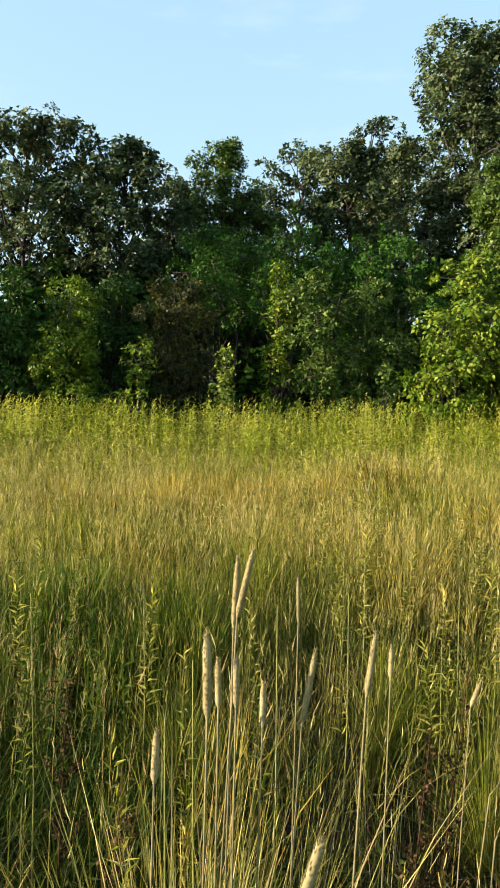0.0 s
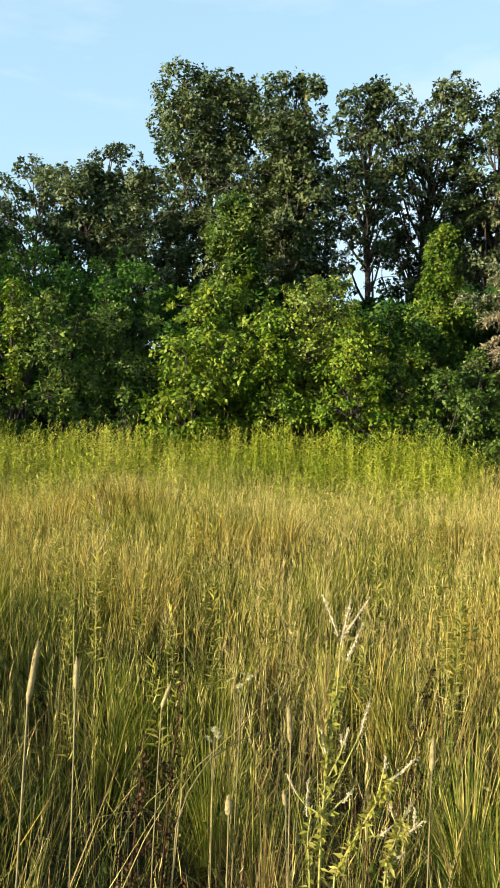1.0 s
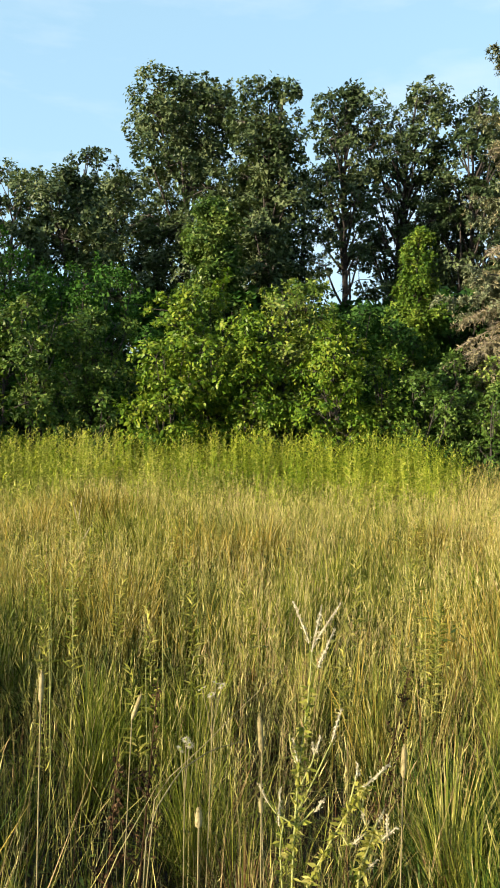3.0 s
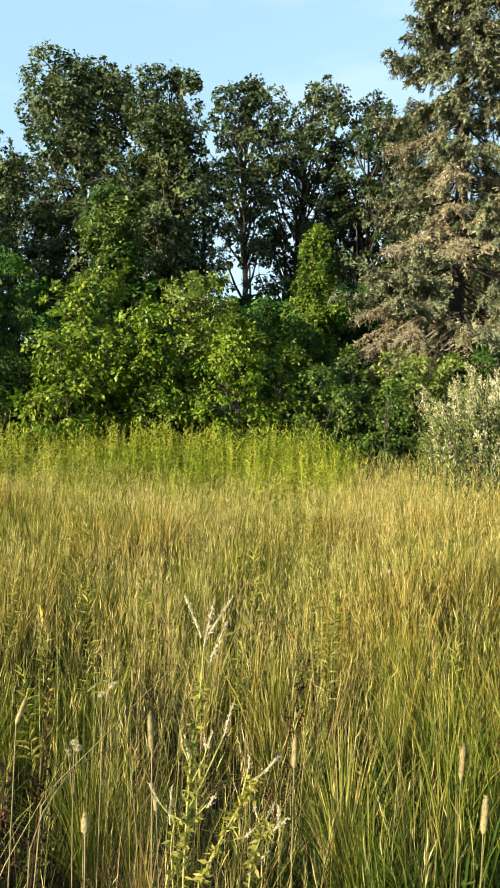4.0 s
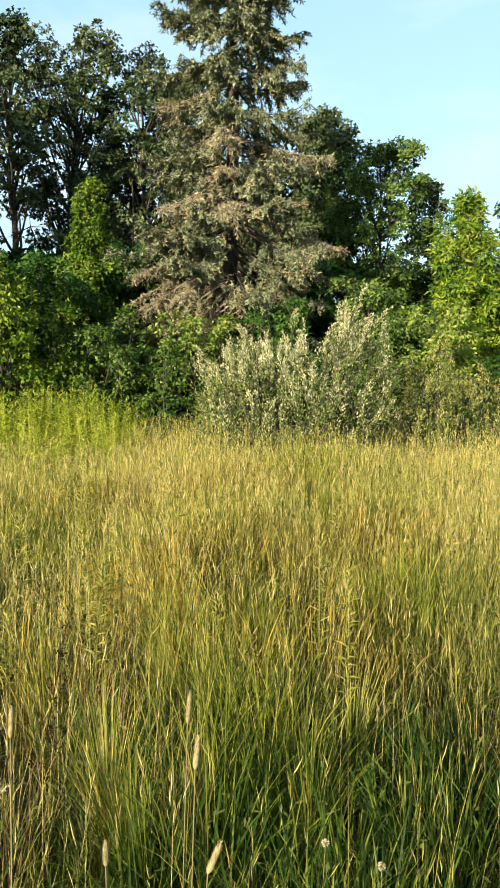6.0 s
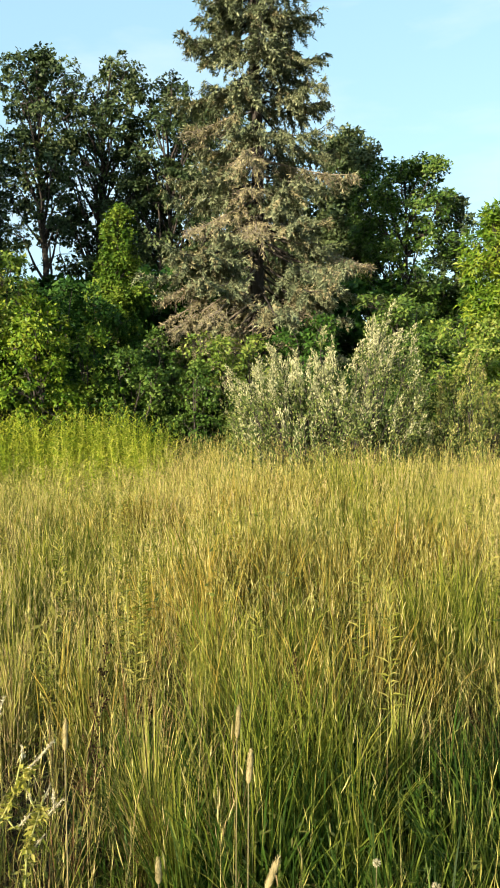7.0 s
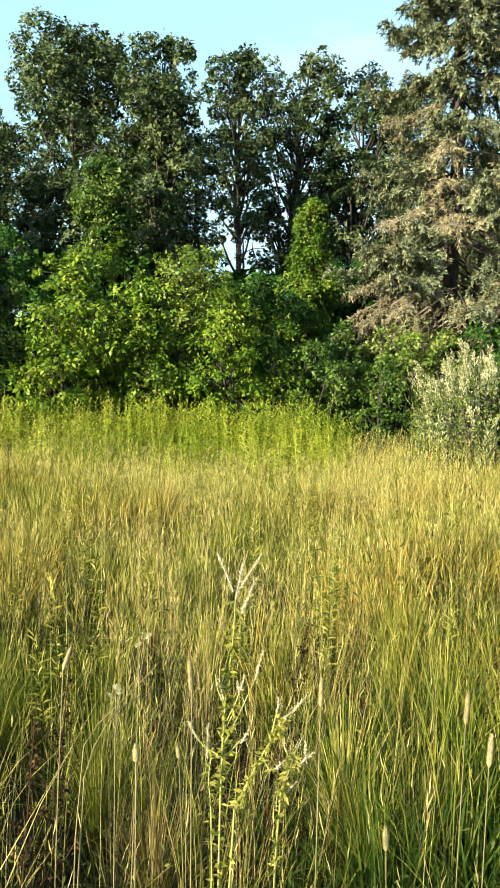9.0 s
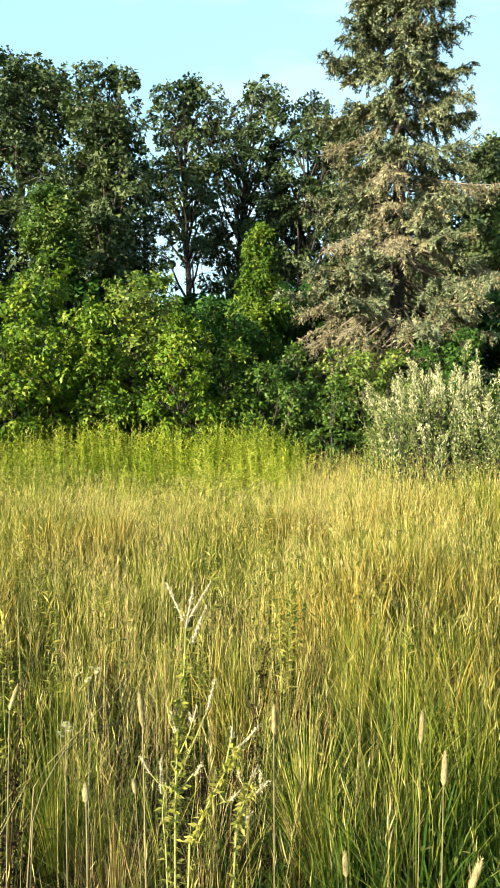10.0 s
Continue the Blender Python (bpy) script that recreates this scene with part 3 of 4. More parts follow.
# ---- spruce ----
def build_spruce(az, d, h, seed):
    rng = np.random.default_rng(seed)
    thing = anchor("spruce_tree", "tall old spruce with grey-green needles and dead brown lower boughs", "tree", bearing(az, d))
    zs = np.linspace(-0.1, h, 14)
    line = np.column_stack([0.03 * np.sin(zs), 0.03 * np.cos(1.3 * zs), zs])
    mesh_object("trunk", *tube(line, np.linspace(0.21, 0.015, 14), 9), BARK, thing, smooth=True)
    starts, z = [], 3.2
    while z < h - 0.3:
        turn, many = rng.uniform(0, 6.3), 10 if z < 6 else 8 if z < 13.5 else 4
        starts += [(z + rng.normal(0, 0.12), turn + 2 * np.pi * i / many + rng.normal(0, 0.25)) for i in range(many)]
        z += (0.44 if z < 6 else 0.52) * rng.uniform(0.75, 1.25)
    down = np.array([0, 0, -1.0])
    for z, ang in starts:
        reach = float(np.interp(z, [3.0, 4.2, 5.6, 7.3, 10.0, 12.2, 16.0, h], [2.5, 2.85, 2.85, 2.3, 1.78, 1.52, 0.95, 0.12]))
        L = max(0.15, reach * rng.uniform(0.6, 1.1))
        f = z / h
        out = np.array([math.cos(ang), math.sin(ang), 0])
        side = np.array([-out[1], out[0], 0])
        sag = float(np.interp(z, [3, 4.5, 6, 9, 12, h], [0.85, 0.68, 0.44, 0.28, 0.14, -0.25])) + rng.normal(0, 0.09)
        bare = rng.uniform() < np.interp(z, [3, 4.2, 5.5, 7.5, 9], [0.8, 0.6, 0.32, 0.12, 0.0])
        s = np.linspace(0, 1, 8)[:, None]
        path = np.array([0, 0, z]) + out * L * s + side * L * rng.normal(0, 0.09) * s**2 + down * L * (sag * s**1.1 - (0.1 if bare else 0.26) * s**4)
        thick = 0.011 + 0.007 * L
        wood, live, dry = [tube(path, np.linspace(thick, 0.005, 8), 5)], [], []
        # side twigs, longest in the middle of the bough, hanging like a fringe
        for q in range(int((16 + 12 * L) * (1.0 if z < 13.5 else 0.35))):
            u = rng.uniform(0.28 if z < 6 else 0.1, 1.0) ** 0.8
            p = np.array([np.interp(u, s[:, 0], path[:, i]) for i in range(3)])
            hang = rng.uniform(0.1, 0.8) if bare else rng.uniform(0.0, 0.55)
            way = unit(out * rng.uniform(0.25, 0.8) + side * rng.choice([-1, 1]) * rng.uniform(0.25, 0.9) + down * hang)
            ln = (0.22 + 0.34 * math.sin(math.pi * min(1, u + 0.12)) * min(1.0, 0.35 + 0.35 * L)) * rng.uniform(0.6, 1.25)
            k = np.linspace(0, 1, 4)[:, None]
            twig = p + way * ln * k + down * 0.3 * ln * k**2
            wood.append(tube(twig, [0.007, 0.005, 0.004, 0.002], 3))
            if bare:
                for _ in range(5):
                    v = rng.uniform(0.2, 1)
                    c = p + way * ln * v + down * 0.3 * ln * v**2
                    w2 = unit(way + rng.normal(0, 0.55, 3))
                    wood.append(tube([c, c + w2 * ln * 0.5], [0.004, 0.0018], 3))
            m = int((22 if bare else 50) * ln / 0.4)
            v = rng.uniform(0.1, 1.05, (m, 1))
            c = p + way * ln * v + down * 0.3 * ln * v**2
            w2 = unit(way * 0.7 + rng.normal(0, 0.55, (m, 3)) + down * 0.25)
            (dry if bare or rng.uniform() < np.interp(z, [4, 9, 12], [0.3, 0.1, 0.05]) else live).append((c + rng.normal(0, 0.014, (m, 3)), w2))
        bough = mesh_object("bough", *joined(wood), DEAD if bare else BARK, thing, smooth=True)
        if bare:
            tagged(bough, "dead grey-brown lower bough")
        for nm, sets, mat in (("needles", live, NEEDLE), ("dry_needles", dry, DRYNEEDLE)):
            if sets:
                pts, nd = np.concatenate([a for a, _ in sets]), np.concatenate([b for _, b in sets])
                face = unit(pts * [1, 1, 0] + 1e-6) * 0.55 + [0, 0, 0.8] + rng.normal(0, 0.4, pts.shape)
                mesh_object(nm, *leaflets(pts, nd, face, rng.uniform(0.06, 0.13, len(pts)), rng.uniform(0.02, 0.036, len(pts))), mat, bough)


build_spruce(44.4, 17.5, 20.5, 101)


# ---- silver bushes ----
def silver_bush(label, az, d, h, hw, seed, plumes=240, per=125, skew=1.0, top=SILVER, inner=14000):
    """A bush of upright plumes: each shoot carries a slim tuft of pale leaves; greener leaves, darker for the shade
    between plumes, fill the inside.
    """
    rng = np.random.default_rng(seed)
    thing = anchor("silver_bush", label, "bush", bearing(az, d), "silver-leaved bushes")
    right = np.array([math.cos(radians(az)), -math.sin(radians(az)), 0])

    def roof(flat):
        across = flat @ right / hw
        deep = np.sqrt(np.maximum(0.0, np.sum(flat**2, -1) / hw**2 - across**2))
        form = (1 - skew) * (0.9 - 0.3 * across**2) + skew * np.interp(across, [-1, -0.75, -0.4, 0, 0.3, 0.66, 0.86, 1], [0.62, 0.76, 0.8, 0.79, 0.86, 1.0, 0.82, 0.66])
        lump = 1 + 0.07 * np.sin(5.5 * across + seed) * np.cos(4 * deep + seed) + 0.05 * np.sin(13 * across + 2 * seed)
        return h * form * lump * np.sqrt(np.maximum(0.1, 1 - 0.75 * deep**2))

    # a few main stems, each with plumes round its head
    wood, pts, ways, along = [], [], [], []
    for k in range(plumes):
        ang, rad = rng.uniform(0, 2 * np.pi), hw * math.sqrt(rng.uniform(0, 1))
        flat = np.array([math.cos(ang), math.sin(ang), 0]) * rad
        level = rng.uniform(0.3, 1.0) ** (0.55 if rad < 0.75 * hw else 0.9)
        end = flat + [0, 0, float(roof(flat)) * level * rng.uniform(0.93, 1.06)]
        away = unit((flat + 1e-6)[None])[0]
        ln = rng.uniform(0.35, 0.75)
        way = unit((away * rng.uniform(0.1, 0.9) * rad / hw + [0, 0, 1] + rng.normal(0, 0.2, 3))[None])[0]
        start = end - way * ln
        root = flat * 0.25 + [0, 0, -0.03]
        wood.append(tube([root, 0.5 * (root + start) + away * 0.1, start, end], [0.014, 0.009, 0.006, 0.002], 4))
        u = rng.uniform(0, 1, (per, 1))
        swell = 0.082 * np.sin(np.pi * np.clip(u * 0.85 + 0.12, 0, 1)) + 0.012
        pts.append(start + way * ln * u + unit(rng.normal(0, 1, (per, 3))) * swell * rng.uniform(0.2, 1, (per, 1)))
        ways.append(unit(way + rng.normal(0, 0.5, (per, 3)))), along.append(u[:, 0])
    ang, rad = rng.uniform(0, 2 * np.pi, inner), hw * rng.uniform(0, 1, inner) ** 0.3 * 0.98
    flat = np.stack([rad * np.cos(ang), rad * np.sin(ang), 0 * rad], 1)
    q = flat + np.stack([0 * rad, 0 * rad, roof(flat) * rng.uniform(0.03, 0.84, inner)], 1)
    mesh_object("branch_work", *joined(wood), BARK, thing, smooth=True)
    pts, ways = np.concatenate(pts), np.concatenate(ways)
    face = unit(pts * [1, 1, 0] + 1e-6) * 0.6 + [0, 0, 0.5]
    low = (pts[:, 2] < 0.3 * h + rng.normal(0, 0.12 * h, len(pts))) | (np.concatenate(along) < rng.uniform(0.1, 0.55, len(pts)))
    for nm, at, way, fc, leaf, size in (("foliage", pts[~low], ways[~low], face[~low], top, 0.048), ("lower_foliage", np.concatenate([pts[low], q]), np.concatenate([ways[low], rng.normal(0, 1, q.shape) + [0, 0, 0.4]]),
                                                                                           np.concatenate([face[low], unit(flat + 1e-6) * 0.5 + [0, 0, 0.6]]), SHADED_GREEN, 0.058)):
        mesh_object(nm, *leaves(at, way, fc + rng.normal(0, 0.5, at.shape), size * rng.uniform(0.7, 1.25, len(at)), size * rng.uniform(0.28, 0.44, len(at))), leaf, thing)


silver_bush("silver-leaved bush with upright pale shoots in the grass", 49.6, 11.6, 3.2, 1.68, 111, plumes=300)
silver_bush("buff olive bush behind the silver one", 59.6, 12.5, 2.6, 1.05, 112, plumes=130, skew=0.0, top=BUFF, inner=4500)
silver_bush("small silver bush at the field's edge", 66.0, 13.0, 2.5, 1.2, 113, plumes=90, skew=0.0, top=BUFF, inner=3500)


# ---- far woods ----
def far_woods():
    rng = np.random.default_rng(120)
    n = 22000
    az, d = rng.uniform(-50, 85, n), rng.uniform(48, 62, n)
    top = 6.5 + 2.0 * np.sin(az * 0.35) + 1.2 * np.sin(az * 0.9 + 1)
    p = np.stack([d * np.sin(np.radians(az)), d * np.cos(np.radians(az)), top * rng.uniform(0, 1, n) ** 0.7], 1)
    ob = mesh_object("far_woods", *leaves(p, rng.normal(0, 1, (n, 3)), rng.normal(0, 1, (n, 3)), rng.uniform(1.1, 1.9, n), rng.uniform(0.9, 1.4, n)), OAK)
    tagged(ob, "distant dark green woods beyond the tree line", "woods", kind="stuff")


far_woods()


# ---- meadow ----
def scatter(rng, n, d0, d1, az0=-32, az1=76):
    """Places over a sector of the field, evenly by area."""
    d = np.sqrt(rng.uniform(d0 * d0, d1 * d1, n))
    az = np.radians(rng.uniform(az0, az1, n))
    x, y = d * np.sin(az), d * np.cos(az)
    return np.stack([x, y, ground_height(x, y) - 0.01], 1)


def clumped(rng, p):
    """Draws places together into tufts with bare gaps between."""
    cell = 0.2
    c = (np.floor(p[:, :2] / cell) + 0.5) * cell
    j = np.sin(c[:, 0] * 127.1 + c[:, 1] * 311.7) * 43758.5
    c = c + np.stack([j - np.floor(j), (j * 1.7) - np.floor(j * 1.7)], 1) * cell - cell / 2
    p[:, :2] += (c - p[:, :2]) * rng.uniform(0.1, 0.9, (len(p), 1))
    return p


def sward(x, y):
    """How tall the grass stands here, about 1: wide swells, and mounds and hollows half a metre across."""
    swell = 0.13 * np.sin(x * 1.1 + 1.3 * np.sin(y * 0.8)) * np.cos(y * 0.9)
    mound = np.sin(7.1 * x + 2.0 * np.sin(3.3 * y)) * np.sin(6.3 * y + 1.7 * np.sin(4.1 * x))
    rise = 0.24 * np.clip((np.degrees(np.arctan2(x, y)) - 34) / 8, 0, 1) * np.clip((np.hypot(x, y) - 6) / 3, 0, 1)  # taller round the silver bushes
    return 0.94 + rise + 1.25 * swell + 0.24 * mound


def lush_shade(x, y):
    """1 inside the green patches beside the path, darkened to stand for shade, 0 well outside."""
    near = np.minimum(np.hypot(x - 1.8, y - 0.95) / 1.05, np.hypot(x + 0.75, y - 1.95) / 0.85)
    return np.clip(2.2 - 2.0 * near + 0.35 * np.sin(5 * x) * np.sin(4 * y), 0, 1)


THIN_SPOTS = [bearing(az, d)[:2] + (r,) for az, d, r in ((17, 1.8, 0.45), (15.5, 1.25, 0.3), (7, 1.7, 0.4), (24.5, 1.9, 0.3), (-4, 2.1, 0.55), (3, 2.2, 0.45), (11, 2.7, 0.3), (30, 2.7, 0.28), (33, 1.9, 0.25), (-12, 2.1, 0.45), (20, 3.3, 0.3), (3, 3.4, 0.35))]


def thinness(x, y):
    """1 in the sparse hollows between the tufts close to the path, where old brown thatch, darkened as shade, shows."""
    most = 0.0 * x
    for cx, cy, r in THIN_SPOTS:
        most = np.maximum(most, np.clip(1.6 - 1.3 * np.hypot(x - cx, y - cy) / r + 0.25 * np.sin(11 * x) * np.sin(9 * y), 0, 1))
    return most


def grass_set(name, label, seed, n, d0, d1, h0, h1, w0, w1, segments, mat, lean=0.22, az0=-32, az1=76, bow=2.0, tuft=26, spread=0.06):
    """Grass that grows in tufts: the blades of a tuft lean away from its middle and share its height."""
    rng = np.random.default_rng(seed)
    k = max(1, n // tuft)
    c = scatter(rng, k, d0, d1, az0, az1)
    if mat not in (LUSH, THATCH):
        c = c[rng.uniform(0, 1, k) > np.maximum(0.7 * lush_shade(c[:, 0], c[:, 1]), 0.8 * thinness(c[:, 0], c[:, 1]))]
        n, k = int(n * len(c) / k), len(c)
    tall = (0.5 * (h0 + h1) + (h1 - h0) * np.clip(rng.normal(0, 0.22, k), -0.5, 0.5)) * sward(c[:, 0], c[:, 1])
    wide = spread * rng.uniform(0.5, 1.8, k)
    bent = lean * rng.uniform(0.4, 1.7, k)
    own = rng.integers(0, k, n)
    a, r = rng.uniform(0, 2 * np.pi, n), np.sqrt(rng.uniform(0, 1, n))
    out = np.stack([np.cos(a), np.sin(a)], 1)
    p = c[own]
    p[:, :2] += out * (r * wide[own])[:, None]
    p[:, 2] = ground_height(p[:, 0], p[:, 1]) - 0.01
    h = tall[own] * rng.uniform(0.72, 1.1, n)
    off = out * (r * bent[own] * h)[:, None] + rng.normal(0, 0.12, (n, 2)) * h[:, None] + [0.03, 0.02]
    v, t = blades(p, h, off, rng.uniform(0, np.pi, n), rng.uniform(w0, w1, n), segments, bow)
    ob = mesh_object(name, v, t, mat)
    return tagged(ob, label, "grass", kind="stuff")


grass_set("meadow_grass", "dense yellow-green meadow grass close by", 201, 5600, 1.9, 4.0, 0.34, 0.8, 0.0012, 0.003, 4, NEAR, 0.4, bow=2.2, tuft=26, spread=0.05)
grass_set("meadow_grass", "dense yellow-green meadow grass in the middle of the field", 202, 27000, 4.0, 8.0, 0.38, 0.78, 0.0028, 0.0065, 3, GRASS, 0.38, tuft=30, spread=0.11)
grass_set("meadow_grass", "yellow-green meadow grass towards the thicket", 203, 40000, 8.0, 14.5, 0.5, 0.9, 0.004, 0.0075, 2, GRASS, 0.35, tuft=36, spread=0.15)
grass_set("arching_grass", "arching grass leaves bent over between the stalks", 214, 14000, 3.3, 8.5, 0.42, 0.82, 0.003, 0.007, 4, GRASS, 1.1, tuft=9, spread=0.07, bow=2.8)
grass_set("arching_grass", "arching dry leaves bent over near the path", 215, 1500, 1.0, 3.0, 0.3, 0.62, 0.0016, 0.003, 5, SEED, 1.5, tuft=8, spread=0.07, bow=2.4)
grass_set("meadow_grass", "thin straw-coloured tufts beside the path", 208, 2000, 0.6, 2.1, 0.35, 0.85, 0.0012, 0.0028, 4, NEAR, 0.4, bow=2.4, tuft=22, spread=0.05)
grass_set("lush_grass", "fresh green blades standing among the straw", 219, 2600, 0.6, 2.8, 0.35, 0.75, 0.0014, 0.0032, 4, FRESH, 0.4, tuft=12, spread=0.05, bow=2.3)
grass_set("meadow_grass", "dry tan tuft of old grass beside the path", 209, 420, 1.0, 1.25, 0.86, 1.06, 0.0014, 0.003, 4, SEED, 0.16, -8, -4.5, tuft=60, spread=0.05)
grass_set("lush_grass", "short lush grass coloured dark as shade under the taller stalks", 204, 4500, 0.5, 3.6, 0.12, 0.34, 0.003, 0.006, 3, LUSH, 0.7, spread=0.09)
# out of view behind the eye: tall grass added to shade the near field
grass_set("meadow_grass", "unseen tall meadow grass behind the path, added to cast shade", 210, 13000, 1.3, 6.0, 0.7, 1.2, 0.006, 0.011, 3, GRASS, 0.25, 200, 322, tuft=24, spread=0.12)


def grass_patches(label, seed, spots, mat, n, h0, h1, w):
    """Tufts of one colour gathered round a few spots of the field."""
    rng = np.random.default_rng(seed)
    parts = []
    for az, d, r in spots:
        x0, y0, _ = bearing(az, d)
        m = int(n * (r / 0.4) ** 2)
        c = rng.normal(0, 0.5 * r, (max(3, m // 16), 2)) * [1.0, 0.8] + [x0, y0]
        own = rng.integers(0, len(c), m)
        p = np.column_stack([c[own] + rng.normal(0, 0.05, (m, 2)), np.zeros(m)])
        p[:, 2] = ground_height(p[:, 0], p[:, 1]) - 0.01
        h = rng.uniform(h0, h1, m) * sward(p[:, 0], p[:, 1])
        parts.append(blades(p, h, rng.normal(0, 0.2, (m, 2)) * h[:, None], rng.uniform(0, np.pi, m), w * (0.22 + 0.2 * d) * rng.uniform(0.6, 1.3, m), 3))
    tagged(mesh_object("tuft_grass", *joined(parts), mat), label, "grass", kind="stuff")


grass_patches("russet tufts of dry grass scattered over the field", 217, ((33.5, 3.1, 0.22), (40, 4.2, 0.5), (49, 4.6, 0.6), (12, 4.4, 0.5), (4, 5.6, 0.6), (-8, 4.8, 0.5), (20, 6.4, 0.7), (58, 5.4, 0.6),
                                                                          (36, 6.8, 0.7), (-12, 7.4, 0.8), (8, 8.2, 0.9), (46, 7.6, 0.8), (-3, 7.8, 0.9), (-7, 2.0, 0.2), (55, 3.4, 0.35), (47, 3.0, 0.3)), RUSSET, 420, 0.45, 0.85, 0.005)
grass_patches("fresh green tufts scattered over the field", 218, ((15, 3.2, 0.3), (23, 4.6, 0.5), (44, 3.2, 0.4), (38, 5.4, 0.5), (53, 6.2, 0.7), (-6, 3.6, 0.4), (1, 4.4, 0.4), (29, 5.6, 0.5), (60, 4.2, 0.5), (14, 7.2, 0.7),
                                                               (-14, 5.4, 0.6), (32, 8.2, 0.8), (52, 8.6, 0.9), (46, 2.3, 0.2), (50.5, 2.6, 0.25)), FRESH, 650, 0.45, 0.8, 0.005)
grass_patches("lush green patch of grass in the field", 223, ((-14.5, 3.6, 0.6), (-19, 3.9, 0.5)), BROADLEAF, 650, 0.45, 0.75, 0.006)
# dark leaf colour in these two patches stands in for shade beside the path
grass_set("lush_grass", "broad green grass leaves in a patch darkened as shade", 216, 6500, 0.8, 3.0, 0.25, 0.55, 0.004, 0.0085, 4, LUSH, 0.35, 32, 76, tuft=10, spread=0.06)
grass_set("lush_grass", "green grass leaves darkened as shade in a hollow beside the path", 220, 3600, 1.0, 3.2, 0.25, 0.6, 0.003, 0.006, 4, LUSH, 0.5, -34, 0, tuft=10, spread=0.06)
grass_set("lush_grass", "green grass coloured dark as shade between the dry stalks", 205, 25000, 3.6, 10.0, 0.3, 0.6, 0.005, 0.010, 3, OLIVE, 0.5, tuft=36, spread=0.14)
grass_set("meadow_grass", "meadow grass trodden round the path", 206, 30000, 0.9, 13.0, 0.4, 0.85, 0.008, 0.016, 2, GRASS, 0.3, 76, 328, tuft=14, spread=0.16)
grass_set("shaded_old_thatch", "matted brown thatch, darkened as shade between the tufts", 207, 25000, 0.5, 5.0, 0.15, 0.52, 0.0018, 0.0045, 2, THATCH, 1.6, tuft=14, spread=0.16, bow=1.1)


def seed_stalks(label, seed, n, d0, d1, w, head):
    """Thin straw stalks that end in a slender upright seed head."""
    rng = np.random.default_rng(seed)
    p = clumped(rng, scatter(rng, n, d0, d1))
    p = p[rng.uniform(0, 1, n) > np.maximum(0.7 * lush_shade(p[:, 0], p[:, 1]), 0.75 * thinness(p[:, 0], p[:, 1]))]
    n = len(p)
    h = rng.uniform(0.5, 0.92, n) * (0.25 + 0.75 * sward(p[:, 0], p[:, 1]))
    a = rng.uniform(0, 2 * np.pi, n)
    r = np.abs(rng.normal(0, 0.17, n)) * h
    off = np.stack([np.cos(a), np.sin(a)], 1) * r[:, None] + [0.04, 0.02]
    stalk = blades(p, h, off, rng.uniform(0, np.pi, n), w, 2, 1.6, 1.0)
    tip = np.array(p)
    ln = rng.uniform(0.07, 0.17, n)
    part_way = 1 - ln / h
    tip[:, :2] += off * part_way[:, None] ** 1.6
    tip[:, 2] += h * part_way
    many = 4
    f = np.tile(np.linspace(0, 0.75, many), n)
    at, way = np.repeat(tip, many, 0), np.column_stack([np.repeat(off * 0.9 / h[:, None], many, 0), np.ones(n * many)])
    at = at + way * (f * np.repeat(ln, many))[:, None]
    way = way + rng.normal(0, 0.22, way.shape) * [1, 1, 0]
    grain = leaflets(at, way, rng.normal(0, 1, way.shape) * [1, 1, 0.2], np.repeat(ln, many) * rng.uniform(0.3, 0.55, n * many), head * rng.uniform(0.4, 0.85, n * many))
    ob = mesh_object("seed_stalks", *joined([stalk, grain]), SEED)
    tagged(ob, label, "grass", kind="stuff")


seed_stalks("thin straw stalks with slender seed heads", 211, 4200, 1.3, 4.0, 0.0013, 0.004)
seed_stalks("straw stalks with golden seed heads in the middle of the field", 212, 20000, 4.0, 8.0, 0.002, 0.0052)
seed_stalks("golden seed heads towards the thicket", 213, 30000, 8.0, 13.8, 0.003, 0.0075)


def forbs(label, seed, n, d0, d1, top, size):
    """Small leaves of creeping plants that climb between the stalks."""
    rng = np.random.default_rng(seed)
    p = scatter(rng, n, d0, d1)
    thick = np.sin(2.3 * p[:, 0] + 1.7 * np.sin(1.9 * p[:, 1])) * np.sin(2.9 * p[:, 1] + p[:, 0]) + rng.normal(0, 0.5, n)
    p = p[thick > 0]
    n = len(p)
    p[:, 2] += rng.uniform(0.05, top, n) * sward(p[:, 0], p[:, 1])
    ob = mesh_object("low_forbs", *leaves(p, rng.normal(0, 1, (n, 3)) * [1, 1, 0.4], rng.normal(0, 0.4, (n, 3)) + [0, 0, 1], size * rng.uniform(0.6, 1.4, n), size * rng.uniform(0.2, 0.4, n)), FORB)
    tagged(ob, label, "forbs", kind="stuff")


forbs("small green forb leaves low between the grass", 221, 16000, 0.7, 4.5, 0.42, 0.032)
forbs("yellow-green leaves of weeds between the stalks", 222, 22000, 3.5, 9.5, 0.66, 0.06)


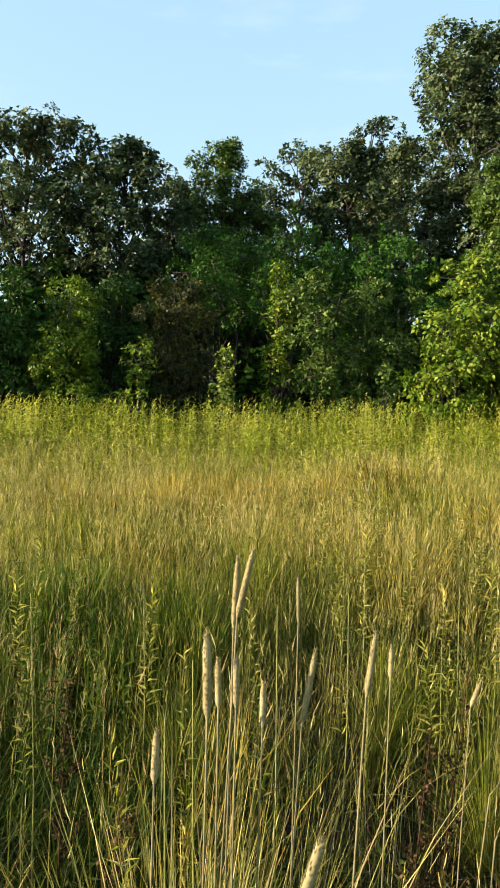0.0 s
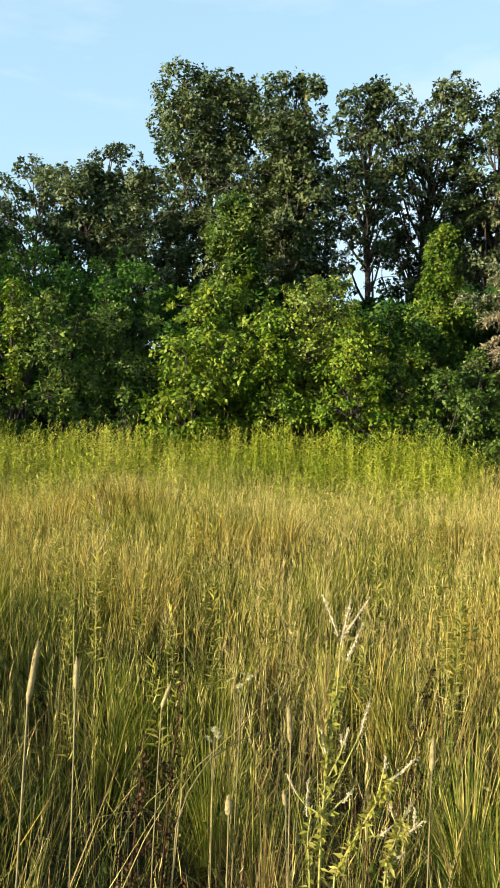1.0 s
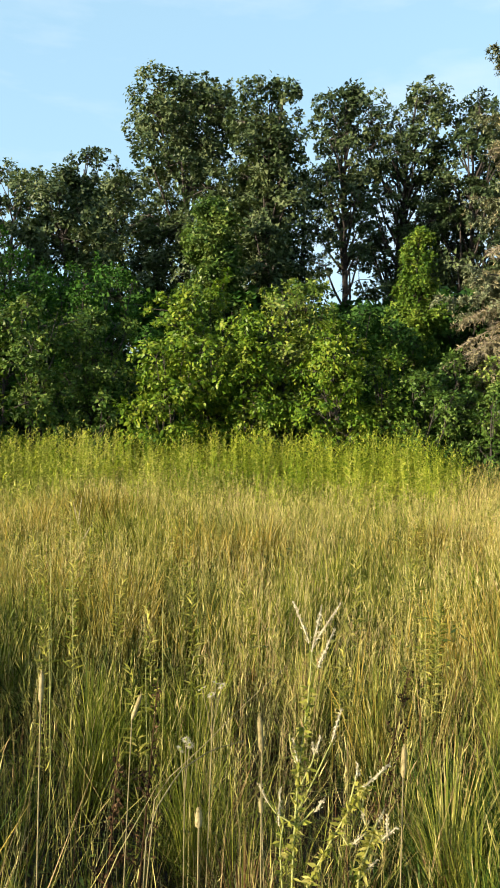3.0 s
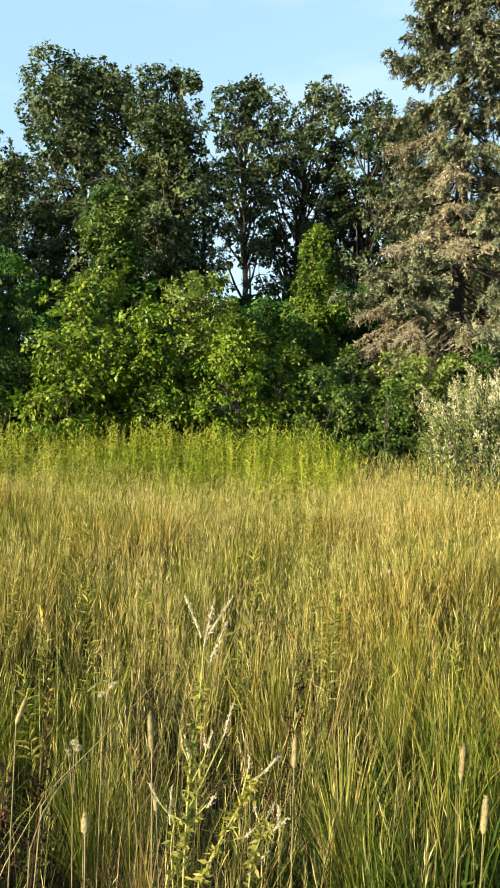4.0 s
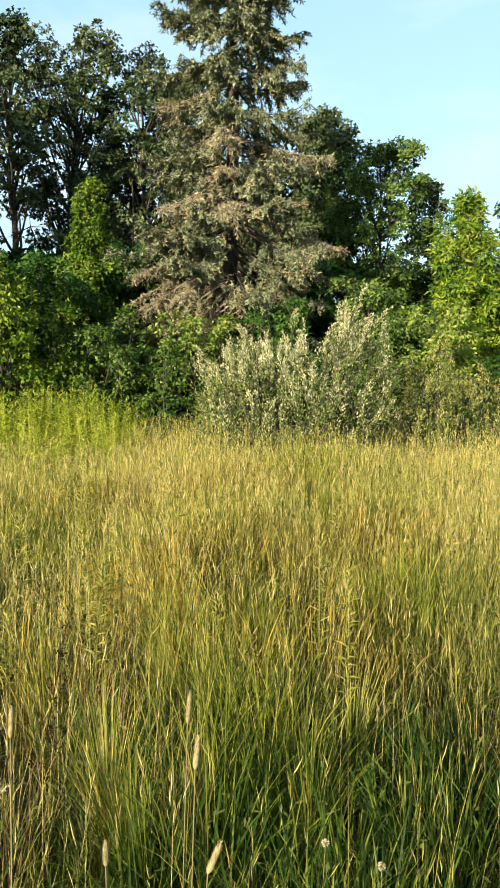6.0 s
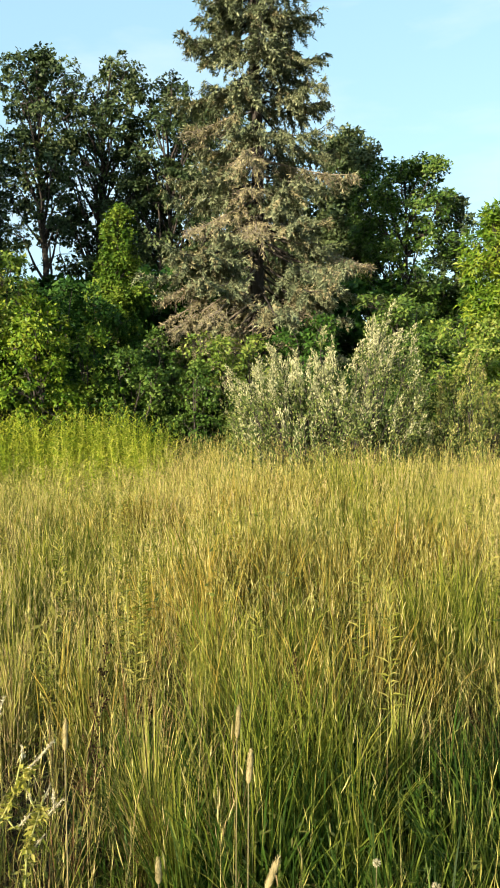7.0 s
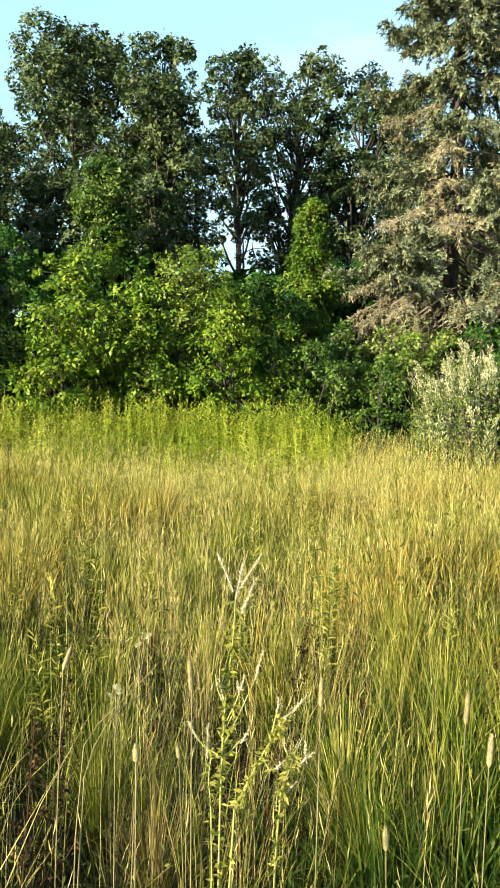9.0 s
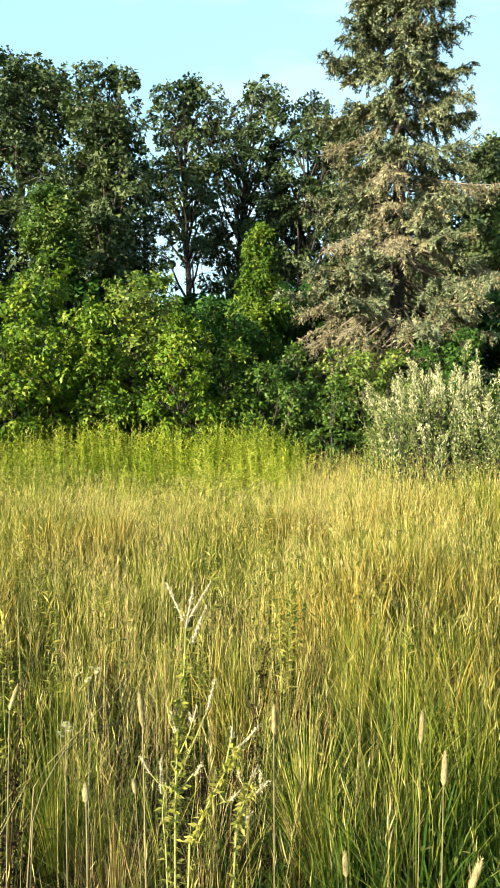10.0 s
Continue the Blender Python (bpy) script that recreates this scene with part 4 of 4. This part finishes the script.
# ---- goldenrod ----
def goldenrod_shape(rng, p, h, lean, count, size, slim=0.2, first=0.25):
    """Stem line and leaves of goldenrod plants: (verts, tris) of the stems and of the leaves."""
    n = len(p)
    stem = blades(p, h, lean, rng.uniform(0, np.pi, n), 0.007, 3, 1.5)
    u = np.tile(np.linspace(first, 1.0, count), n)
    q = np.repeat(p, count, 0)
    q[:, :2] += np.repeat(lean, count, 0) * u[:, None] ** 1.5
    q[:, 2] += np.repeat(h, count) * u
    a = np.tile(np.arange(count) * 2.4, n) + rng.uniform(0, 0.8, n * count)
    way = np.stack([np.cos(a), np.sin(a), 0.75 + 1.2 * (u > 0.9)], 1)
    ln = size * (1.15 - 0.55 * u) * rng.uniform(0.7, 1.2, n * count)
    leaf = leaves(q, way, np.array([0, 0, 1.0]) + 0 * way + rng.normal(0, 0.6, way.shape), ln, ln * slim, 0.15, 0.45)
    return stem, leaf


def goldenrod_band():
    rng = np.random.default_rng(231)
    n = 5000
    az, back = np.radians(rng.uniform(-30, 37.5, n)), rng.uniform(0, 1, n) ** 0.62
    d = 9.6 + 4.2 * back
    x, y = d * np.sin(az), d * np.cos(az)
    p = np.stack([x, y, ground_height(x, y)], 1)
    patch = 0.5 + 0.5 * np.sin(1.9 * x + 1.3 * np.sin(1.1 * y)) * np.cos(1.6 * y + x)
    h = (0.72 + 0.62 * np.clip(1.9 * back - 0.35, 0, 1) + rng.normal(0, 0.11, n)) * (0.97 + 0.06 * patch + 0.04 * np.clip(np.degrees(az) / 20, -1, 1))
    h *= np.clip(0.72 + (37.5 - np.degrees(az)) / 11, 0, 1)
    keep = rng.uniform(0, 1, n) < np.clip(0.25 + 1.2 * back * (0.4 + patch), 0, 1)
    p, h, n = p[keep], h[keep], int(keep.sum())
    # yellower plants, coming into bloom, grow mostly at the sunny end of the stand
    bloom = rng.uniform(0, 1, n) < np.clip((24 - np.degrees(np.arctan2(p[:, 0], p[:, 1]))) / 26, 0.1, 0.75)
    for pick, mat, label in ((~bloom, GOLDENROD, "dense stand of yellow-green goldenrod along the thicket"), (bloom, BLOOM, "pale yellow goldenrod coming into bloom along the thicket")):
        stem, leaf = goldenrod_shape(rng, p[pick], h[pick], rng.normal(0, 0.11, (int(pick.sum()), 2)), 30, 0.1, 0.17)
        tagged(mesh_object("goldenrod_stand", *joined([stem, leaf]), mat), label, "goldenrod", kind="stuff")


goldenrod_band()


def goldenrod_plant(x, y, h, seed, label="young goldenrod plant with narrow yellow-green leaves"):
    rng = np.random.default_rng(seed)
    near = math.hypot(x, y) < 2.6
    thing = anchor("goldenrod_plant", label, "plant", (x, y, float(ground_height(x, y))), "single goldenrod plants")
    stem, leaf = goldenrod_shape(rng, np.zeros((1, 3)), np.array([h]), rng.normal(0, 0.05, (1, 2)), 48, 0.04 if near else 0.066, 0.12, 0.5)
    path = np.array([[0, 0, -0.02], [0, 0, 0.5 * h], [0, 0, h]]) + np.array([[0, 0, 0], [0.01, 0, 0], [0, 0, 0]])
    mesh_object("stem", *tube(path, [0.003, 0.002, 0.001], 5), STEM, thing, smooth=True)
    if near:
        single_leaves(*leaf, thing, LONELEAF)
    else:
        mesh_object("foliage", *leaf, WEEDLEAF, thing)


for k, (x, y, h) in enumerate(((2.05, 2.85, 0.85), (0.003, 1.9, 1.05), (-0.190, 1.16, 1.1), (-0.632, 1.9, 1.05), (-0.182, 1.56, 1.03), (1.9, 2.75, 0.75), (2.2, 2.2, 0.7), (0.68, 4.45, 0.98),
                                (0.62, 4.9, 1.15), (2.1, 2.9, 0.95), (1.9, 3.3, 1.0), (0.25, 2.4, 0.95), (0.9, 2.9, 0.95), (2.9, 3.1, 0.95), (2.5, 3.8, 1.0), (-0.9, 3.4, 1.0), (1.2, 4.2, 1.0), (3.6, 3.6, 0.95),
                                (-0.45, 2.6, 0.9), (1.75, 2.5, 0.85), (0.35, 3.4, 1.0), (3.2, 4.6, 1.0))):
    goldenrod_plant(x, y, h, 240 + k)
field = np.random.default_rng(239)
for k in range(80):
    x, y, _ = bearing(field.uniform(-24, 66), 2.6 + 7.0 * field.uniform(0, 1) ** 0.8)
    goldenrod_plant(x, y, field.uniform(0.65, 0.98), 500 + k)


def leafy_weed(x, y, h, seed):
    rng = np.random.default_rng(seed)
    thing = anchor("leafy_weed", "broad-leaved dark green weed low in the grass", "plant", (x, y, float(ground_height(x, y))), "leafy weeds")
    stem, leaf = goldenrod_shape(rng, np.zeros((1, 3)), np.array([h]), rng.normal(0, 0.06, (1, 2)), 40, 0.06 if h > 0.5 else 0.045, 0.24, 0.3)
    mesh_object("stem", *stem, LUSH, thing)
    mesh_object("foliage", *leaf, BROADLEAF, thing)


for k, (x, y, h) in enumerate(((-0.80, 2.62, 0.78), (-0.70, 2.78, 0.74), (-0.93, 2.70, 0.8), (-0.62, 2.5, 0.7), (-0.74, 2.38, 0.66), (-0.52, 2.68, 0.68), (1.72, 1.02, 0.42), (1.95, 1.18, 0.45), (1.55, 0.82, 0.4), (2.05, 0.95, 0.44), (1.85, 1.42, 0.42))):
    leafy_weed(x, y, h, 280 + k)


# ---- timothy grass ----
def timothy(tip, foot, root, radius, seed, label="timothy grass stem with a straw-coloured cylindrical spike"):
    """tip and foot: the ends of the spike; root: where the stalk meets the ground."""
    rng = np.random.default_rng(seed)
    tip, foot = np.array(tip), np.array(foot)
    base = np.array([root[0], root[1], float(ground_height(root[0], root[1]))])
    thing = anchor("timothy_stem", label, "grass stem", tuple(base), "timothy stems")
    tip, foot = tip - base, foot - base
    s = np.linspace(0, 1, 7)[:, None]

    pull = unit((tip - foot)[None])[0]
    path = foot * s + (pull - unit(foot[None])[0]) * 0.12 * (s**2 - s)
    path[0, 2] -= 0.01
    mesh_object("stalk", *tube(path, np.linspace(0.0012, 0.0008, 7), 5), STRAW, thing, smooth=True)
    m = 9
    u = np.linspace(0, 1, m)
    core = foot + (tip - foot) * u[:, None]
    prof = radius * np.clip(np.minimum(u * 7 + 0.35, (1.02 - u) * 5), 0.1, 1)
    body = tube(core, prof * 0.85, 8)
    n = int(330 * np.linalg.norm(tip - foot) / 0.09)
    f, a = rng.uniform(0, 1, n), rng.uniform(0, 2 * np.pi, n)
    ax = pull
    e1 = unit(np.cross(ax, [0.3, 1, 0.1])[None])[0]
    e2 = np.cross(ax, e1)
    rad = np.cos(a)[:, None] * e1 + np.sin(a)[:, None] * e2
    at = foot + (tip - foot) * f[:, None] + rad * np.interp(f, u, prof)[:, None] * 0.7
    bristle = leaves(at, rad * 0.8 + ax, rad, radius * 0.9, radius * 0.35)
    mesh_object("spike", *joined([body, bristle]), SPIKE, thing)


for k, (tip, foot, root, r) in enumerate((
    ((-0.057, 0.664, 1.466), (-0.069, 0.650, 1.412), (-0.103, 0.585), 0.0031), ((-0.070, 0.674, 1.458), (-0.072, 0.658, 1.400), (-0.078, 0.603), 0.0031),
    ((-0.090, 0.598, 1.418), (-0.087, 0.576, 1.360), (-0.093, 0.547), 0.0038), ((-0.084, 0.651, 1.378), (-0.082, 0.636, 1.342), (-0.078, 0.603), 0.0031),
    ((-0.069, 0.652, 1.380), (-0.068, 0.637, 1.342), (-0.066, 0.597), 0.0031), ((-0.046, 0.673, 1.349), (-0.046, 0.659, 1.316), (-0.059, 0.628), 0.0031),
    ((-0.126, 0.598, 1.342), (-0.125, 0.580, 1.308), (-0.134, 0.554), 0.0033), ((0.035, 0.595, 1.422), (0.027, 0.580, 1.378), (-0.018, 0.532), 0.0028),
    ((0.090, 0.819, 1.334), (0.088, 0.808, 1.302), (0.071, 0.740), 0.0031), ((-0.005, 0.910, 1.382), (-0.004, 0.896, 1.331), (-0.010, 0.833), 0.0024),
    ((-0.005, 0.543, 1.294), (-0.021, 0.522, 1.257), (-0.053, 0.483), 0.0043), ((-0.002, 0.672, 1.380), (-0.014, 0.650, 1.322), (-0.053, 0.585), 0.0031),
    ((0.866, 0.822, 1.113), (0.848, 0.809, 1.065), (0.780, 0.760), 0.0050), ((0.736, 0.655, 1.136), (0.720, 0.644, 1.099), (0.660, 0.600), 0.0050),
    ((0.668, 0.536, 1.069), (0.643, 0.533, 1.042), (0.600, 0.500), 0.0050),
    ((0.533, 1.266, 0.898), (0.532, 1.255, 0.876), (0.540, 1.180), 0.0055), ((0.349, 0.822, 1.252), (0.346, 0.806, 1.212), (0.345, 0.780), 0.0042),
    ((0.496, 0.728, 1.232), (0.488, 0.717, 1.200), (0.470, 0.690), 0.0038), ((0.256, 0.768, 1.177), (0.254, 0.761, 1.160), (0.250, 0.740), 0.0048),
    ((0.237, 0.980, 1.235), (0.222, 0.970, 1.205), (0.200, 0.900), 0.0035), ((0.688, 0.813, 0.930), (0.678, 0.799, 0.903), (0.660, 0.720), 0.0055),
)):
    timothy(tip, foot, root, r, 300 + k)


# ---- white-flowered weed ----
def white_weed(lines, spikes, root, seed, label):
    """A branching weed: lines of stem points, spikes of small white flowers, and small leaves along the stems."""
    rng = np.random.default_rng(seed)
    base = np.array([root[0], root[1], float(ground_height(root[0], root[1]))])
    thing = anchor("white_flowered_weed", label, "plant", tuple(base), "tall white weeds")
    for line in lines:
        path = np.array(line, float) - base
        u = np.linspace(0, 1, 12)
        k = np.linspace(0, 1, len(path))
        path = np.stack([np.interp(u, k, path[:, i]) for i in range(3)], 1)
        stem = mesh_object("stem", *tube(path, np.linspace(0.0017, 0.0009, 12) if len(line) > 4 else np.linspace(0.0012, 0.0008, 12), 6), STEM, thing, smooth=True)
        n = int(170 * np.linalg.norm(path[-1] - path[0]))
        f = rng.uniform(0.3, 0.88, n) if len(line) > 4 else rng.uniform(0.0, 0.8, n)
        at, way = np.stack([np.interp(f, u, path[:, i]) for i in range(3)], 1), rng.normal(0, 1, (n, 3)) * [1, 1, 0.5] + [0, 0, 0.35]
        single_leaves(*leaves(at, way, rng.normal(0, 0.5, (n, 3)) + [0, 0, 1], rng.uniform(0.006, 0.015, n), rng.uniform(0.003, 0.006, n), 0.1, 0.3), stem, LONELEAF)
    for a, b in spikes:
        a, b = np.array(a) - base, np.array(b) - base
        n = int(2600 * np.linalg.norm(b - a))
        f = rng.uniform(0, 1, n)
        at = a + (b - a) * f[:, None] + rng.normal(0, 0.0014, (n, 3)) * (1.3 - f[:, None])
        core = tube(np.linspace(a, b, 4), [0.0009, 0.0012, 0.001, 0.0005], 6)
        petal = leaves(at, rng.normal(0, 0.6, (n, 3)) + unit((b - a)[None]) * 0.8, rng.normal(0, 1, (n, 3)), rng.uniform(0.0022, 0.0042, n), rng.uniform(0.0013, 0.0024, n))
        mesh_object("flower_spike", *joined([core, petal]), FLUFF, thing)


white_weed(
    [[(0.369, 0.750, 0.0), (0.366, 0.757, 0.7), (0.374, 0.773, 1.057), (0.389, 0.799, 1.131), (0.404, 0.820, 1.195), (0.423, 0.838, 1.257), (0.435, 0.856, 1.311)],
     [(0.364, 0.757, 0.7), (0.364, 0.777, 1.057), (0.367, 0.794, 1.098), (0.377, 0.804, 1.131)], [(0.389, 0.799, 1.131), (0.413, 0.802, 1.166), (0.442, 0.808, 1.211)],
     [(0.400, 0.815, 1.180), (0.394, 0.826, 1.200), (0.395, 0.834, 1.217)], [(0.386, 0.796, 1.122), (0.369, 0.807, 1.131), (0.360, 0.816, 1.143)],
     [(0.395, 0.807, 1.155), (0.415, 0.810, 1.185), (0.422, 0.813, 1.200)], [(0.386, 0.793, 1.117), (0.406, 0.792, 1.134), (0.412, 0.791, 1.139)], [(0.433, 0.850, 1.300), (0.439, 0.846, 1.292), (0.445, 0.848, 1.302)]],
    [((0.434, 0.862, 1.322), (0.422, 0.888, 1.370)), ((0.435, 0.856, 1.311), (0.456, 0.871, 1.367)), ((0.440, 0.858, 1.322), (0.479, 0.861, 1.371)), ((0.439, 0.846, 1.292), (0.466, 0.853, 1.339)),
     ((0.442, 0.808, 1.211), (0.459, 0.816, 1.248)), ((0.400, 0.816, 1.182), (0.398, 0.830, 1.212)), ((0.369, 0.803, 1.121), (0.376, 0.816, 1.157)), ((0.360, 0.816, 1.143), (0.352, 0.828, 1.162)),
     ((0.411, 0.790, 1.136), (0.424, 0.790, 1.150)), ((0.420, 0.812, 1.195), (0.420, 0.818, 1.208)), ((0.422, 0.812, 1.198), (0.430, 0.816, 1.216))],
    (0.369, 0.750), 331, "tall thin weed topped with white flower spikes")
white_weed(
    [[(0.360, 0.735, 0.0), (0.370, 0.745, 0.7), (0.387, 0.766, 1.055), (0.414, 0.770, 1.095), (0.447, 0.773, 1.138), (0.469, 0.772, 1.163), (0.478, 0.771, 1.174)], [(0.447, 0.773, 1.138), (0.457, 0.778, 1.163), (0.463, 0.781, 1.177)],
     [(0.434, 0.772, 1.121), (0.441, 0.761, 1.105), (0.446, 0.759, 1.108)], [(0.469, 0.772, 1.163), (0.462, 0.765, 1.139), (0.465, 0.755, 1.123)]],
    [((0.469, 0.772, 1.166), (0.500, 0.766, 1.192)), ((0.445, 0.759, 1.105), (0.462, 0.755, 1.119)), ((0.463, 0.780, 1.175), (0.466, 0.785, 1.190)), ((0.464, 0.759, 1.127), (0.462, 0.765, 1.141))],
    (0.360, 0.735), 332, "leaning branched weed with small white flower spikes")
white_weed(
    [[(0.400, 0.700, 0.0), (0.415, 0.715, 0.7), (0.445, 0.744, 1.074), (0.466, 0.749, 1.112), (0.478, 0.753, 1.136)], [(0.466, 0.749, 1.112), (0.482, 0.743, 1.117), (0.490, 0.741, 1.124)], [(0.445, 0.744, 1.070), (0.452, 0.742, 1.077), (0.456, 0.742, 1.082)]],
    [((0.475, 0.752, 1.128), (0.486, 0.753, 1.145)), ((0.484, 0.742, 1.120), (0.488, 0.749, 1.139)), ((0.475, 0.745, 1.112), (0.495, 0.739, 1.128)), ((0.455, 0.742, 1.081), (0.470, 0.739, 1.095))],
    (0.400, 0.700), 334, "slim weed with drooping white flower spikes")
white_weed(
    [[(0.55, 4.40, 0.0), (0.60, 4.43, 0.7), (0.612, 4.436, 1.0), (0.615, 4.44, 1.1)], [(0.605, 4.43, 0.85), (0.66, 4.43, 0.95)]],
    [((0.61, 4.436, 1.0), (0.58, 4.44, 1.14)), ((0.612, 4.436, 1.02), (0.63, 4.44, 1.16)), ((0.64, 4.43, 0.91), (0.69, 4.43, 1.0))],
    (0.55, 4.40), 333, "faded weed with dry white spikes out in the grass")


# ---- small things in the near grass ----
def dry_straw(points, seed):
    """A dead stalk that leans across the grass."""
    base = np.array([points[0][0], points[0][1], float(ground_height(points[0][0], points[0][1]))])
    thing = anchor("dry_straw", "pale dead stalk leaning across the grass", "grass stem", tuple(base), "dead stalks")
    k, u = np.linspace(0, 1, len(points)), np.linspace(0, 1, 14)
    path = np.stack([np.interp(u, k, [p[i] for p in points]) for i in range(3)], 1) - base
    mesh_object("stalk", *tube(path, np.linspace(0.0013, 0.0006, 14), 5), STRAW, thing, smooth=True)


dry_straw([(0.24, 1.0, 0.0), (0.25, 1.005, 0.9), (0.266, 1.009, 1.082), (0.333, 1.010, 1.132), (0.402, 1.008, 1.192), (0.463, 0.998, 1.244)], 1)
dry_straw([(0.19, 0.80, 0.0), (0.195, 0.81, 0.9), (0.211, 0.823, 1.141), (0.265, 0.878, 1.170), (0.320, 0.917, 1.172), (0.377, 0.948, 1.163)], 2)


def aster(root, heads, seed):
    """A thin branched stem with small white flower heads: a ring of petals round a yellow eye."""
    rng = np.random.default_rng(seed)
    base = np.array([root[0], root[1], float(ground_height(*root))])
    thing = anchor("white_aster", "small white wild aster among the grass", "flower", tuple(base), "asters")
    mid = np.mean(np.array(heads), 0) - base - [0, 0, 0.07]
    mesh_object("stem", *tube([[0, 0, -0.01], mid * [0.4, 0.4, 0.5], mid], [0.0012, 0.0009, 0.0007], 5), STRAW, thing, smooth=True)
    for h in heads:
        h = np.array(h) - base
        mesh_object("stem", *tube([mid, 0.5 * (mid + h) + [0, 0, 0.004], h], [0.0007, 0.0006, 0.0005], 4), STRAW, thing, smooth=True)
        a = np.arange(11) * 2 * np.pi / 11
        tilt = rng.normal(0, 0.3, 2)
        out = np.stack([np.cos(a), np.sin(a), tilt[0] * np.cos(a) + tilt[1] * np.sin(a) + 0.15], 1)
        mesh_object("petals", *leaves(h + 0.001 * out, out, np.array([0, 0, 1.0]) + 0 * out, 0.0065, 0.0025), FLUFF, thing)
        mesh_object("flower_eye", *tube([h, h + [0, 0, 0.0015]], [0.0018, 0.0012], 6), GOLDENROD, thing)


aster((0.31, 0.96), ((0.328, 0.993, 1.227), (0.348, 0.988, 1.235), (0.340, 0.986, 1.219), (0.355, 0.984, 1.231)), 341)
aster((0.28, 0.90), ((0.288, 0.933, 1.183), (0.292, 0.929, 1.177), (0.281, 0.935, 1.170)), 342)


def clover(root, head, seed):
    """A thin stalk with a round white flower head made of small florets."""
    rng = np.random.default_rng(seed)
    base = np.array([root[0], root[1], float(ground_height(*root))])
    thing = anchor("white_clover", "small white clover head in the dark green grass", "flower", tuple(base), "clover heads")
    h = np.array(head) - base
    mesh_object("stem", *tube([[0, 0, -0.01], h * [0.4, 0.4, 0.55], h], [0.0014, 0.0012, 0.001], 5), STRAW, thing, smooth=True)
    out = unit(rng.normal(0, 1, (90, 3)) + [0, 0, 0.3])
    mesh_object("flower_head", *leaves(h + out * 0.003, out, rng.normal(0, 1, (90, 3)), 0.0075, 0.003), FLUFF, thing)


for k, (x, y, z) in enumerate(((1.316, 0.88, 0.605), (1.338, 0.745, 0.605))):
    clover((x + 0.02 * math.sin(7 * k), y + 0.02 * math.cos(5 * k)), (x, y, z), 350 + k)


def tussock(az, d, h, r, mat, label, seed):
    """A dense tuft of arching grass leaves that spread from one root."""
    rng = np.random.default_rng(seed)
    thing = anchor("grass_tussock", label, "grass", bearing(az, d), "grass tussocks")
    n = 230
    a, k = rng.uniform(0, 2 * np.pi, n), np.sqrt(rng.uniform(0, 1, n))
    out = np.stack([np.cos(a), np.sin(a)], 1)
    p = np.column_stack([out * (k * 0.05)[:, None], np.full(n, -0.01)])
    tall = h * rng.uniform(0.55, 1.05, n) * (1.05 - 0.3 * k)
    lean, width = out * (k * r * rng.uniform(0.7, 1.5, n))[:, None], rng.uniform(0.0015, 0.0036, n)
    for nm, pick in (("upright_leaves", k < 0.6), ("arching_leaves", k >= 0.6)):
        mesh_object(nm, *blades(p[pick], tall[pick], lean[pick], a[pick] + np.pi / 2, width[pick], 5, 2.2), mat, thing)


YELLOW_TUFT, GREEN_TUFT = "yellow-green tussock of arching grass leaves", "fresh green tussock of arching grass leaves"
for k, (az, d, h, r, mat, label) in enumerate(((17.0, 2.45, 0.72, 0.3, FRESH, GREEN_TUFT), (37.2, 2.3, 0.75, 0.25, GRASS, YELLOW_TUFT), (39.4, 2.05, 0.62, 0.22, FRESH, GREEN_TUFT), (53.7, 2.2, 0.6, 0.25, FRESH, GREEN_TUFT),
                                               (31.5, 3.1, 0.8, 0.28, GRASS, YELLOW_TUFT), (26.0, 3.4, 0.8, 0.3, GRASS, YELLOW_TUFT), (45.0, 2.9, 0.75, 0.28, GRASS, YELLOW_TUFT), (49.0, 3.5, 0.8, 0.3, FRESH, GREEN_TUFT),
                                               (9.0, 3.0, 0.75, 0.3, FRESH, GREEN_TUFT), (-7.0, 2.6, 0.7, 0.28, FRESH, GREEN_TUFT), (56.5, 2.7, 0.7, 0.3, GRASS, YELLOW_TUFT), (21.5, 2.0, 0.55, 0.2, NEAR, YELLOW_TUFT))):
    tussock(az, d, h, r, mat, label, 380 + k)


def dead_weed(az, d, h, seed):
    """A dead brown stalk crowded with small curled seed husks."""
    rng = np.random.default_rng(seed)
    thing = anchor("dead_weed", "dead brown weed stalk crowded with dry husks", "plant", bearing(az, d), "dead weeds")
    top = np.array([rng.normal(0, 0.05), rng.normal(0, 0.05), h])
    wood, at = [tube([[0, 0, -0.02], top * [0.3, 0.3, 0.5], top], [0.0035, 0.0028, 0.001], 5)], []
    for k in range(9):
        f = rng.uniform(0.35, 0.9)
        a = rng.uniform(0, 2 * np.pi)
        c = top * [f, f, f]
        e = c + np.array([math.cos(a) * 0.06, math.sin(a) * 0.06, rng.uniform(0.05, 0.12)]) * (1.4 - f)
        wood.append(tube([c, e], [0.0016, 0.0007], 4))
        at.append(c + (e - c) * rng.uniform(0.1, 1, (26, 1)))
    at.append(top * np.sort(rng.uniform(0.4, 1.0, (150, 1)), 0))
    at = np.concatenate(at)
    at = at + rng.normal(0, 0.006, at.shape)
    mesh_object("stem", *joined(wood), THATCH, thing, smooth=True)
    mesh_object("seed_head", *leaves(at, rng.normal(0, 1, at.shape), rng.normal(0, 1, at.shape), rng.uniform(0.007, 0.015, len(at)), rng.uniform(0.004, 0.009, len(at))), THATCH, thing)


for k, (az, d, h) in enumerate(((9.7, 1.45, 0.95), (12.7, 1.75, 1.0), (-16.5, 1.9, 0.85), (-13.0, 1.6, 0.8), (31.0, 2.3, 0.85), (50.0, 2.6, 0.7))):
    dead_weed(az, d, h, 370 + k)
